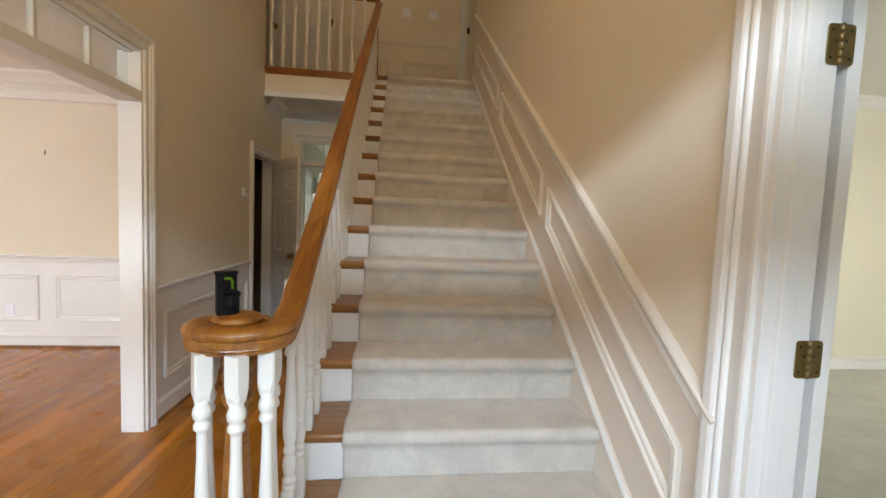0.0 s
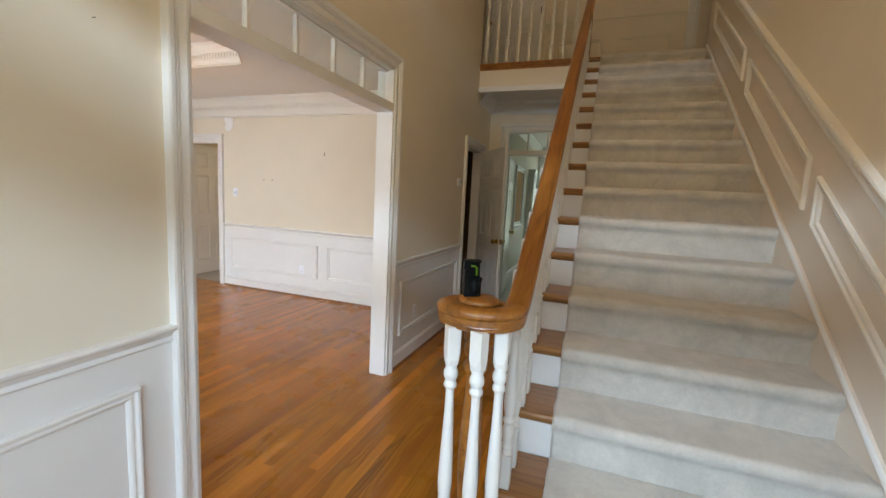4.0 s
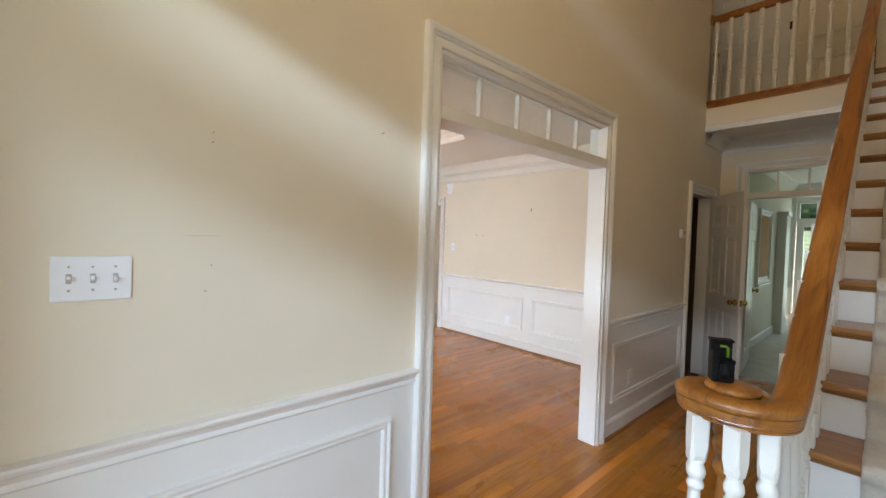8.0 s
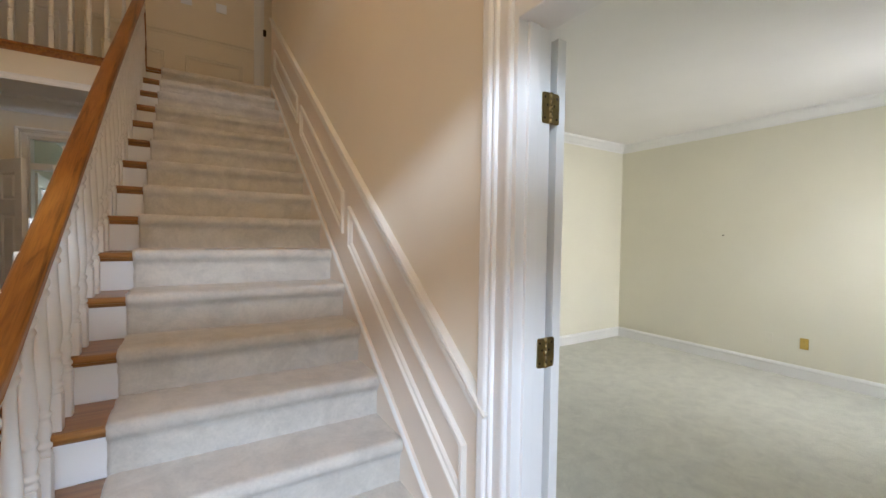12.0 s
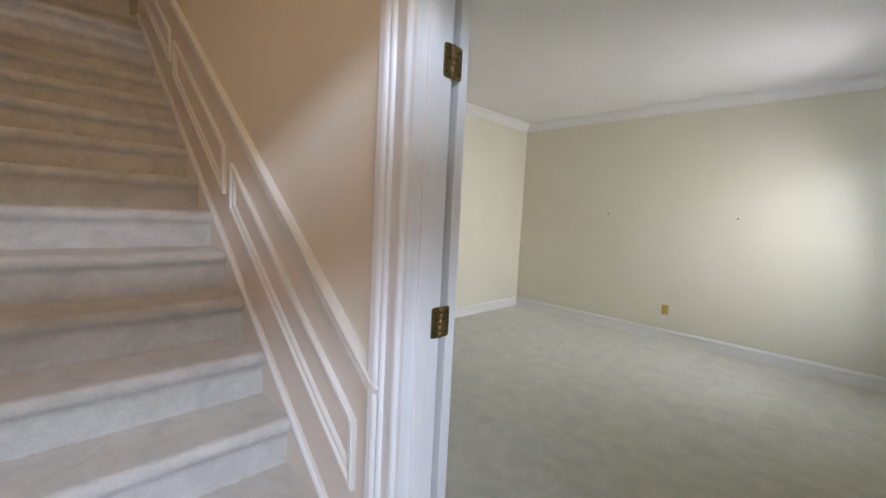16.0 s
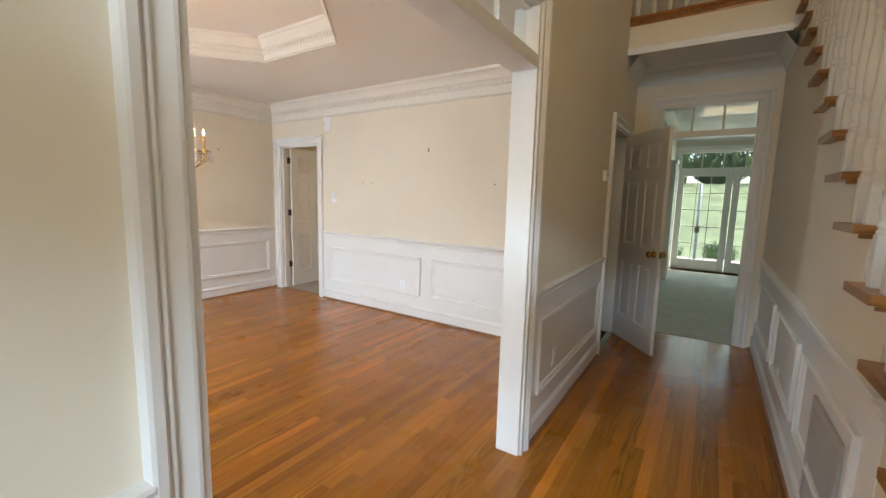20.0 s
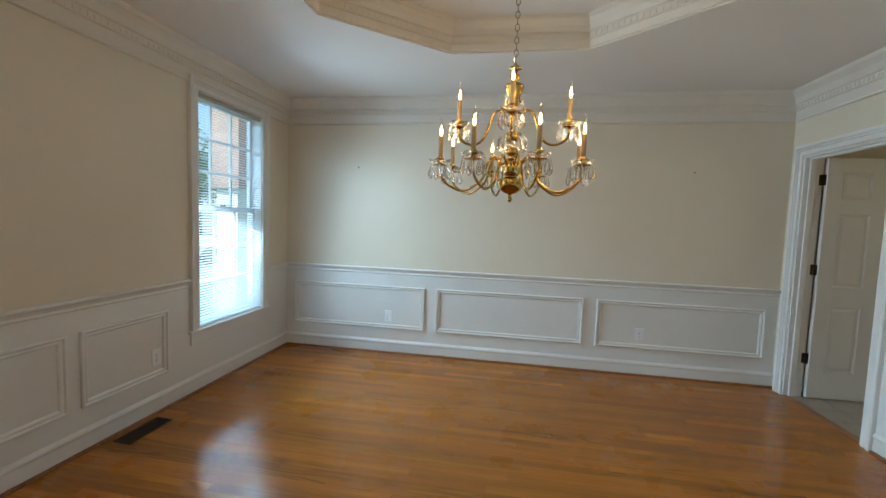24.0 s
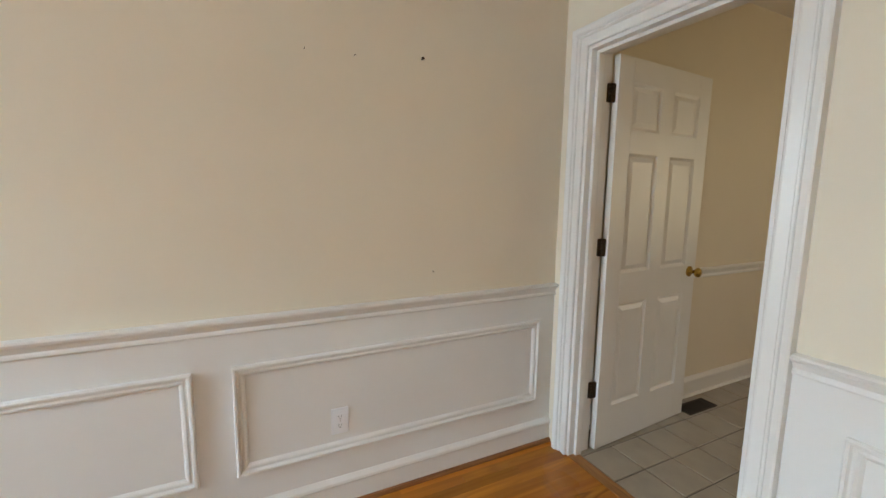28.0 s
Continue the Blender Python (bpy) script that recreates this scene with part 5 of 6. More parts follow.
# ---- garden doors ----
def glazed_leaf(name, x0, x1, z0, z1, y, cols, rows_, label, knob_x=None):
    e = thing(name, (0, 0, 0), label, "door", kind="structure")
    st, bot = 0.11, 0.20
    part("door_frame", boxes((x0, x0 + st, y - 0.02, y + 0.02, z0, z1, 0.003), (x1 - st, x1, y - 0.02, y + 0.02, z0, z1, 0.003), (x0 + st, x1 - st, y - 0.0195, y + 0.0195, z0, z0 + bot), (x0 + st, x1 - st, y - 0.0195, y + 0.0195, z1 - st, z1)), WHITE, e)
    gx0, gx1, gz0, gz1 = x0 + st, x1 - st, z0 + bot, z1 - st
    for k in range(1, cols):
        q = gx0 + (gx1 - gx0) * k / cols
        part("glazing_bar", boxes((q - 0.006, q + 0.006, y - 0.008, y + 0.008, gz0, gz1)), WHITE, e)
    for k in range(1, rows_):
        q = gz0 + (gz1 - gz0) * k / rows_
        part("glazing_bar", boxes((gx0, gx1, y - 0.0075, y + 0.0075, q - 0.006, q + 0.006)), WHITE, e)
    for i in range(cols):
        for j in range(rows_):
            ax, bx = gx0 + (gx1 - gx0) * i / cols, gx0 + (gx1 - gx0) * (i + 1) / cols
            az, bz = gz0 + (gz1 - gz0) * j / rows_, gz0 + (gz1 - gz0) * (j + 1) / rows_
            g = part("pane", boxes((ax + 0.006, bx - 0.006, y - 0.002, y + 0.002, az + 0.006, bz - 0.006)), PANE, e, "clear glass pane")
            g.visible_shadow = False
    return e


glazed_leaf("garden_door", -1.13, -0.215, 0.045, 2.03, 10.47, 3, 5, "white garden door with fifteen glass panes")
glazed_leaf("garden_door", -0.20, 0.71, 0.045, 2.03, 10.47, 3, 5, "white garden door with fifteen glass panes")
gt = thing("garden_transom", (0, 0, 0), "white transom window over the garden doors", "window", kind="structure")
part("window_frame", boxes((-1.14, 0.72, 10.44, 10.52, 2.03, 2.085), (-1.14, 0.72, 10.44, 10.52, 2.38, 2.42), (-1.14, -1.09, 10.44, 10.52, 2.085, 2.38), (0.67, 0.72, 10.44, 10.52, 2.085, 2.38)), WHITE, gt)
for k in range(1, 5):
    q = -1.09 + 1.76 * k / 5
    part("glazing_bar", boxes((q - 0.008, q + 0.008, 10.47, 10.49, 2.085, 2.38)), WHITE, gt)
g = part("pane", boxes((-1.09, 0.67, 10.478, 10.482, 2.085, 2.38)), PANE, gt, "clear glass")
g.visible_shadow = False
structure("threshold_garden", boxes((-1.14, 0.72, 10.4, 10.55, 0.0, 0.045)), BRONZE, "dark metal threshold", "threshold")
casing("casing_garden_doors", [(-1.14, 10.4, 0), (-1.14, 10.4, 2.42), (0.72, 10.4, 2.42), (0.72, 10.4, 0)], (0, -1, 0))


# ---- chandelier ----
ch = thing("chandelier", (-3.635, 1.996, 1.50), "two-tier brass chandelier with lit candle bulbs and crystal drops", "chandelier")
b = bmesh.new()
lathe(b, [(0.004, 0.0), (0.010, 0.006), (0.012, 0.016), (0.006, 0.026), (0.008, 0.034), (0.030, 0.040), (0.046, 0.052), (0.056, 0.072), (0.058, 0.088), (0.050, 0.100), (0.030, 0.106), (0.026, 0.112), (0.040, 0.118), (0.046, 0.135), (0.044, 0.165), (0.030, 0.180), (0.018, 0.188), (0.016, 0.200), (0.026, 0.208), (0.030, 0.222), (0.024, 0.234), (0.013, 0.242), (0.012, 0.256), (0.022, 0.264), (0.030, 0.280), (0.030, 0.296), (0.018, 0.306), (0.013, 0.316), (0.012, 0.400), (0.017, 0.406), (0.019, 0.416), (0.022, 0.432), (0.028, 0.456), (0.036, 0.480), (0.041, 0.496), (0.040, 0.503), (0.030, 0.510), (0.014, 0.515), (0.009, 0.522), (0.020, 0.532), (0.020, 0.546), (0.009, 0.556), (0.010, 0.566), (0.026, 0.572), (0.026, 0.580), (0.010, 0.588), (0.006, 0.596)], 28)
part("stem", b, BRASS, ch, "turned polished brass stem")
b = bmesh.new()
z = 0.600
k = 0
while z < 1.225:
    ringpts = []
    for q in range(13):
        a = 2 * math.pi * q / 12
        p = Vector((0.009 * math.cos(a), 0, 0.016 * math.sin(a)))
        if k % 2:
            p = Vector((0, p.x, p.z))
        ringpts.append(p + Vector((0, 0, z + 0.014)))
    tube(b, ringpts, 0.0019, 5)
    z += 0.0268
    k += 1
tube(b, [(0.024 * math.cos(q * math.pi / 8), 0, 0.612 + 0.024 * math.sin(q * math.pi / 8)) for q in range(17)], 0.0022, 6)
part("chain", b, OLD_BRASS, ch, "brass chain")
b = bmesh.new()
lathe(b, [(0.008, 1.235), (0.012, 1.245), (0.040, 1.250), (0.062, 1.262), (0.068, 1.285), (0.060, 1.298)], 28)
part("canopy", b, BRASS, ch, "brass ceiling canopy")


def chandelier_arm(turn, reach, z_pan, z_root, drop, tier):
    pts = []
    if tier == 0:
        ctrl = [(0.035, z_root), (0.075, z_root + 0.045), (0.105, z_root + 0.02), (0.125, z_root - 0.05), (0.165, drop + 0.01), (0.215, drop - 0.012), (0.27, drop + 0.006), (reach - 0.012, drop + 0.034), (reach, z_pan - 0.022), (reach, z_pan)]
    else:
        ctrl = [(0.018, 0.330), (0.034, 0.376), (0.056, 0.398), (0.080, 0.390), (0.098, 0.354), (0.112, 0.305), (0.137, 0.265), (0.175, 0.250), (0.211, 0.260), (reach - 0.006, 0.278), (reach, 0.298), (reach, z_pan)]
    for i in range(len(ctrl) - 1):
        p0, p1, p2, p3 = ctrl[max(i - 1, 0)], ctrl[i], ctrl[i + 1], ctrl[min(i + 2, len(ctrl) - 1)]
        for q in range(4):
            t = q / 4
            v = [0.5 * (2 * p1[c] + (p2[c] - p0[c]) * t + (2 * p0[c] - 5 * p1[c] + 4 * p2[c] - p3[c]) * t * t + (3 * p1[c] - p0[c] - 3 * p2[c] + p3[c]) * t ** 3) for c in (0, 1)]
            pts.append((v[0], 0, v[1]))
    pts.append((ctrl[-1][0], 0, ctrl[-1][1]))
    b = bmesh.new()
    tube(b, pts, 0.0056, 8)
    lathe(b, [(0.0, 0.0), (0.034, 0.001), (0.036, 0.004), (0.012, 0.008), (0.012, 0.02), (0.016, 0.03), (0.015, 0.036)], 14, (reach, 0, z_pan))
    arm = part("arm", b, BRASS, ch, "curved brass arm")
    arm.matrix_basis = pose(0, 0, 0, 0, 0, turn)
    b = bmesh.new()
    n = 20
    inner, outer, lowo = [], [], []
    for q in range(n):
        a = 2 * math.pi * q / n
        w = 1 + 0.08 * math.cos(5 * a)
        inner.append(b.verts.new((reach + 0.015 * math.cos(a), 0.015 * math.sin(a), z_pan + 0.012)))
        outer.append(b.verts.new((reach + 0.046 * w * math.cos(a), 0.046 * w * math.sin(a), z_pan + 0.024 + 0.004 * math.cos(5 * a))))
        lowo.append(b.verts.new((reach + 0.044 * w * math.cos(a), 0.044 * w * math.sin(a), z_pan + 0.019 + 0.004 * math.cos(5 * a))))
    for q in range(n):
        j = (q + 1) % n
        b.faces.new((inner[q], inner[j], outer[j], outer[q])).smooth = True
        b.faces.new((outer[q], outer[j], lowo[j], lowo[q]))
        b.faces.new((lowo[q], lowo[j], inner[j], inner[q]))
    part("bobeche", b, CRYSTAL, arm, "scalloped crystal drip pan")
    b = bmesh.new()
    lathe(b, [(0.0095, 0.030), (0.0095, 0.122), (0.0062, 0.125)], 12, (reach, 0, z_pan))
    part("candle_sleeve", b, IVORY, arm)
    b = bmesh.new()
    lathe(b, [(0.0025, 0.128), (0.0048, 0.134), (0.0058, 0.142), (0.0046, 0.152), (0.0022, 0.163), (0.0005, 0.170)], 10, (reach, 0, z_pan))
    part("filament_glow", b, BULB, arm, "lit filament of a candle bulb")
    b = bmesh.new()
    lathe(b, [(0.0062, 0.125), (0.0106, 0.134), (0.0118, 0.146), (0.0088, 0.164), (0.0040, 0.186), (0.0008, 0.204)], 12, (reach, 0, z_pan))
    g = part("bulb", b, BULB_GLASS, arm, "clear flame-shaped glass bulb")
    g.visible_shadow = False
    for q in range(7):
        a = 2 * math.pi * (q + 0.5) / 7
        cx, cy = reach + 0.043 * math.cos(a), 0.043 * math.sin(a)
        b = bmesh.new()
        lathe(b, [(0.0005, 0.0), (0.0058, -0.005), (0.0005, -0.010)], 6, (cx, cy, z_pan + 0.016), False)
        lathe(b, [(0.0006, -0.010), (0.0055, -0.022), (0.0115, -0.050), (0.0092, -0.064), (0.0006, -0.073)], 7, (cx, cy, z_pan + 0.016), False)
        part("crystal_drop", b, CRYSTAL, arm, "faceted crystal drop")
    lamp = bpy.data.lights.new("bulb_light", "POINT")
    lamp.energy, lamp.color, lamp.shadow_soft_size = P_BULB, (1.0, 0.66, 0.33), 0.02
    lo = new("bulb_light", lamp)
    lo.location = Vector((-3.635, 1.996, 1.50)) + Matrix.Rotation(radians(turn), 3, "Z") @ Vector((reach, 0, z_pan + 0.217))


for k in range(8):
    chandelier_arm(18.5 + 45 * k, 0.315, 0.142, 0.150, 0.052, 0)
for k in range(4):
    chandelier_arm(-1 + 90 * k, 0.238, 0.322, 0.292, 0.268, 1)
def stem_drop(prof, r, q, n, z):
    b = bmesh.new()
    lathe(b, prof, 7, (r * math.cos(2 * math.pi * q / n), r * math.sin(2 * math.pi * q / n), z), False)
    part("stem_drop", b, CRYSTAL, ch, "faceted crystal drop")


for q in range(12):
    stem_drop([(0.0006, 0.0), (0.006, -0.014), (0.0115, -0.042), (0.009, -0.056), (0.0006, -0.066)], 0.058, q, 12, 0.285)
for q in range(10):
    stem_drop([(0.0006, 0.0), (0.005, -0.012), (0.008, -0.032), (0.0006, -0.052)], 0.036, q, 10, 0.46)
for q in range(8):
    stem_drop([(0.0006, 0.0), (0.005, -0.012), (0.009, -0.034), (0.007, -0.044), (0.0006, -0.052)], 0.075, q + 0.5, 8, 0.155)

# ceiling medallion
md = thing("ceiling_medallion", (-3.642, 2.0, 2.80), "round white plaster ceiling medallion with a beaded rim", "ceiling medallion", kind="structure")
b = bmesh.new()
lathe(b, [(0.365, 0.0), (0.365, -0.012), (0.350, -0.022), (0.322, -0.018), (0.300, -0.026), (0.285, -0.012), (0.27, -0.007), (0.12, -0.007), (0.10, -0.016), (0.07, -0.022), (0.0, -0.022)], 56)
part("disc", b, WHITE, md)
b = bmesh.new()
for q in range(64):
    a = 2 * math.pi * q / 64
    bmesh.ops.create_icosphere(b, subdivisions=1, radius=0.013, matrix=Matrix.Translation((0.337 * math.cos(a), 0.337 * math.sin(a), -0.018)))
part("bead_rim", b, WHITE, md)


# ---- switches, sockets, small wall things ----
def wall_plate(name, at, w, h, label, material=PLATE):
    """A plate in local xz, facing local -y."""
    e = thing(name, at, label, "wall plate")
    part("plate", box(bmesh.new(), -w / 2, w / 2, -0.006, 0.0, -h / 2, h / 2, 0.002), material, e)
    return e


def screw(e, x, z):
    b = bmesh.new()
    lathe(b, [(0.003, 0), (0.003, 0.001), (0.001, 0.0014)], 8)
    part("screw", b, GREY_METAL, e).matrix_basis = pose(x, -0.006, z, 90, 0, 0)


def socket(at, label="white duplex socket in the wainscot", material=PLATE):
    e = wall_plate("wall_socket", at, 0.072, 0.115, label, material)
    for dz in (-0.0195, 0.0195):
        f = part("outlet", box(bmesh.new(), -0.016, 0.016, -0.0085, -0.006, dz - 0.0135, dz + 0.0135, 0.001), material, e)
        for dx, hh in ((-0.006, 0.0045), (0.006, 0.0035)):
            part("slot", boxes((dx - 0.001, dx + 0.001, -0.0092, -0.0084, dz + 0.002 - hh, dz + 0.002 + hh)), SLOT, f)
        part("slot", boxes((-0.002, 0.002, -0.0092, -0.0084, dz - 0.010, dz - 0.006)), SLOT, f)
    screw(e, 0, 0)
    return e


FACE_E, FACE_S, FACE_W, FACE_N = 90, 0, -90, 180      # the way a plate looks, as a turn about z
sw = wall_plate("light_switch", pose(XL, -0.033, 1.337, 0, 0, FACE_E), 0.160, 0.114, "white three-gang toggle switch plate")
for k, s in ((-1, -1), (0, -1), (1, 1)):
    part("toggle_slot", boxes((k * 0.046 - 0.0055, k * 0.046 + 0.0055, -0.0066, -0.006, -0.0125, 0.0125)), GREY_METAL, sw)
    tg = part("toggle", box(bmesh.new(), -0.004, 0.004, -0.017, 0.0, -0.005, 0.005, 0.0015), PLATE, sw)
    tg.matrix_basis = pose(k * 0.046, -0.006, 0.003 * s, 25 * s, 0, 0)
    for dz in (-0.030, 0.030):
        screw(sw, k * 0.046, dz)
socket(pose(XW + 0.004, 0.782, 0.391, 0, 0, FACE_E))
socket(pose(XW + 0.004, 3.248, 0.397, 0, 0, FACE_E))
socket(pose(-3.42, YN - 0.004, 0.360, 0, 0, FACE_S))
socket(pose(-4.181, YS + 0.004, 0.398, 0, 0, FACE_N))
socket(pose(XL + 0.004, 3.265, 0.396, 0, 0, FACE_E))
socket(pose(SX - 0.004, 3.98, 0.32, 0, 0, FACE_W))
socket(pose(5.734, 1.658, 0.376, 0, 0, FACE_W), "gold-plated socket above the parlour baseboard", ALMOND)
wall_plate("wall_plate", pose(5.734, 1.963, 0.380, 0, 0, FACE_W), 0.07, 0.115, "white blank plate above the parlour baseboard", PARL)
wall_plate("light_switch", pose(0.285, 6.15, 4.335, 0, 0, FACE_S), 0.12, 0.115, "white switch plate on the landing wall")
wall_plate("light_switch", pose(0.668, 6.15, 4.337, 0, 0, FACE_S), 0.12, 0.115, "white switch plate on the landing wall")
dm = wall_plate("dimmer_switch", pose(-4.563, YN, 1.342, 0, 0, FACE_S), 0.072, 0.117, "white plate with a round dimmer knob")
b = bmesh.new()
lathe(b, [(0.020, 0), (0.020, 0.004), (0.0185, 0.018), (0.015, 0.021), (0.0, 0.0215)], 24)
part("dimmer_knob", b, PLATE, dm).matrix_basis = pose(0, -0.006, 0, 90, 0, 0)
screw(dm, 0, 0.03), screw(dm, 0, -0.03)
th = thing("thermostat", pose(XL, 4.335, 1.592, 0, 0, FACE_E), "white thermostat beside the closet door", "thermostat")
part("body", box(bmesh.new(), -0.05, 0.05, -0.028, 0.0, -0.042, 0.042, 0.004), PLATE, th)
part("display", boxes((-0.004, 0.036, -0.0295, -0.0275, -0.006, 0.026)), GREY_METAL, th)
sn = thing("alarm_sensor", pose(5.70, YS + 0.03, 2.26, 0, 0, 225), "small white alarm sensor in the parlour corner", "sensor")
part("body", box(bmesh.new(), -0.03, 0.03, -0.035, 0.0, -0.05, 0.05, 0.006), PLATE, sn)
part("lens", box(bmesh.new(), -0.02, 0.02, -0.040, -0.034, -0.035, 0.0, 0.003), GREY_METAL, sn)


def nail(at, size=0.004, label="dark nail stuck in the painted wall"):
    e = thing("nail", at, label, "nail", "nails in the walls")
    b = bmesh.new()
    lathe(b, [(size * 0.5, 0), (size * 0.5, 0.012), (size, 0.013), (size, 0.015)], 8)
    part("shank", b, BRONZE, e).matrix_basis = pose(0, 0, 0, 90, 0, 0)
    return e


hk = thing("picture_hook", pose(-3.086, YN, 1.882, 0, 0, FACE_S), "small brass picture hook on the dining wall", "hook")
b = bmesh.new()
tube(b, [(0, -0.002, 0.022), (0, -0.003, -0.012), (0, -0.008, -0.020), (0, -0.014, -0.014)], 0.004, 6)
part("hook", b, BRONZE, hk)
for x, z in ((-4.055, 1.53), (-3.906, 1.53), (-2.281, 1.519), (-2.144, 1.519)):
    nail(pose(x, YN, z, 0, 0, FACE_S), 0.006)
nail(pose(XW, 0.43, 1.92, 0, 0, FACE_E), 0.008)
nail(pose(XW, 3.62, 1.918, 0, 0, FACE_E), 0.007)
# pinhole marks in the paint, stood in for by tiny nails
for y, z in ((3.148, 1.884), (3.335, 1.889), (3.678, 1.013)):
    nail(pose(XW, y, z, 0, 0, FACE_E), 0.0025, "small brownish mark in the cream wall, built as a tiny nail")
nail(pose(5.734, 2.444, 1.50, 0, 0, FACE_W), 0.009)
nail(pose(5.734, 1.04, 1.495, 0, 0, FACE_W), 0.009)
for y, z in ((0.237, 1.764), (0.237, 1.735), (0.837, 1.88), (0.237, 1.366), (0.222, 1.289)):
    nail(pose(XL, y, z, 0, 0, FACE_E), 0.0015)
b = bmesh.new()
shape = [(-4.80, 2.375), (-4.74, 2.36), (-4.70, 2.37), (-4.655, 2.36), (-4.64, 2.28), (-4.66, 2.22), (-4.70, 2.175), (-4.765, 2.185), (-4.80, 2.225), (-4.775, 2.27), (-4.80, 2.32)]
prism(b, [(x + 0.05, z) for x, z in shape], 1, YN - 0.0025, YN)
structure("wall_patch_dining", b, PATCH, "patch of bare white filler on the wall", "wall patch")


b = bmesh.new()
prism(b, [(0.165, 1.4535), (0.185, 1.4525), (0.235, 1.4530), (0.272, 1.4545), (0.270, 1.4560), (0.225, 1.4555), (0.180, 1.4550)], 0, XL, XL + 0.0012)
structure("wall_scuff_hall", b, SCUFF, "thin grey scuff on the painted wall", "scuff")


def floor_vent(at, w, d, material, label):
    e = thing("floor_vent", at, label, "floor vent")
    part("vent_frame", boxes((-w / 2, w / 2, -d / 2, -d / 2 + 0.012, 0, 0.006), (-w / 2, w / 2, d / 2 - 0.012, d / 2, 0, 0.006), (-w / 2, -w / 2 + 0.012, -d / 2 + 0.012, d / 2 - 0.012, 0, 0.006), (w / 2 - 0.012, w / 2, -d / 2 + 0.012, d / 2 - 0.012, 0, 0.006)), material, e)
    part("backing", boxes((-w / 2 + 0.012, w / 2 - 0.012, -d / 2 + 0.012, d / 2 - 0.012, 0, 0.0015)), SLOT, e)
    n = int((w - 0.03) / 0.014)
    for k in range(n):
        x = -w / 2 + 0.018 + k * 0.014
        part("slat", boxes((x - 0.0025, x + 0.0025, -d / 2 + 0.012, d / 2 - 0.012, 0.001, 0.005)), material, e)
    return e


floor_vent(pose(-3.965, -0.245, 0.002), 0.31, 0.12, VENT_METAL, "brown metal vent in the oak floor")
floor_vent(pose(3.83, -0.235, 0.004), 0.31, 0.12, VENT_METAL, "dark metal vent in the carpet")
floor_vent(pose(-5.70, 5.52, 0.004, 0, 0, 90), 0.28, 0.11, VENT_METAL, "dark metal vent in the tile floor")
rg = thing("return_air_grille", pose(SX - 0.006, 2.775, 0.38, 0, 0, FACE_W), "grey louvred return-air grille in the wainscot", "grille")
part("grille_frame", boxes((-0.215, 0.215, -0.012, 0.0, 0.19, 0.225), (-0.215, 0.215, -0.012, 0.0, -0.225, -0.19), (-0.215, -0.187, -0.012, 0.0, -0.19, 0.19), (0.187, 0.215, -0.012, 0.0, -0.19, 0.19)), GREY_METAL, rg)
part("backing", boxes((-0.187, 0.187, -0.003, -0.001, -0.19, 0.19)), GREY_METAL, rg)
for k in range(24):
    o = part("louvre", boxes((-0.187, 0.187, -0.007, 0.0, -0.001, 0.001)), GREY_METAL, rg)
    o.matrix_basis = pose(0, -0.003, -0.184 + k * 0.016, 35, 0, 0)

# laser level left on the newel
lv = thing("laser_level", pose(VC[0] - 0.028, VC[1] + 0.004, zv + 0.0485, 0, 0, 28), "black pocket laser level with green vial on the newel cap", "laser level")
part("body", boxes((-0.027, 0.022, -0.004, 0.020, 0.0, 0.106, 0.003), (-0.027, -0.010, -0.020, -0.004, 0.0, 0.084, 0.003), (-0.010, 0.022, -0.020, -0.004, 0.0, 0.050, 0.003), (-0.030, 0.024, -0.012, 0.022, 0.104, 0.110, 0.002), (0.022, 0.027, -0.010, 0.014, 0.0, 0.058, 0.002)), BLACK, lv)
b = bmesh.new()
tube(b, [(-0.008, -0.007, 0.092), (0.004, -0.007, 0.093), (0.010, -0.007, 0.088), (0.011, -0.007, 0.064)], 0.0042, 10)
part("bubble_vial", b, LIME, lv, "lime green bubble vial")
b = bmesh.new()
lathe(b, [(0.016, 0.012), (0.017, 0.03), (0.012, 0.042), (0.012, 0.052), (0.0, 0.053)], 16, (0.006, -0.010, 0))
part("dial", b, BLACK, lv)
b = bmesh.new()
tube(b, [(0.020, 0.004, 0.050), (0.031, 0.004, 0.050)], 0.005, 10)
part("side_knob", b, BLACK, lv)


# ---- outdoors ----
GZ = -0.35
b = bmesh.new()
lawn = [(-1500, GZ), (15.0, GZ), (20.0, GZ + 0.35), (28.0, GZ + 1.5), (38.0, GZ + 3.2), (60.0, GZ + 4.2), (1500, GZ + 4.2)]
prism(b, lawn + [(1500, GZ - 0.3), (-1500, GZ - 0.3)], 0, -1500, 1500)
structure("ground", b, GRASS, "mown green lawn rising behind the house", "lawn")
structure("driveway", boxes((-17, -9.5, -14.0, -5.4, GZ, GZ + 0.02)), CONCRETE, "pale concrete driveway beside the house", "driveway")
structure("front_walk", boxes((-7.0, 7.0, -5.2, -3.6, GZ, GZ + 0.03)), CONCRETE, "pale concrete path", "path")
structure("porch_floor", boxes((-1.6, 1.6, -2.6, -0.55, GZ, -0.02)), CONCRETE, "pale concrete porch", "porch")
# unseen roof, added to keep front sky light out of the upper hall
b = bmesh.new()
prism(b, [(-0.555, 4.90), (-2.2, 3.62), (-2.2, 3.72), (-0.555, 5.02)], 0, -2.4, 2.4)
structure("sky_block_roof", b, WHITE, "unseen sloping white roof added to block sky from the upper hall", "porch")
# unseen beam, added so the entry light falls in two bands indoors
structure("shade_beam", boxes((-2.4, 2.4, -1.66, -1.54, 2.33, 2.57)), WHITE, "unseen white beam added to cast the dark band on the hall wall", "porch")
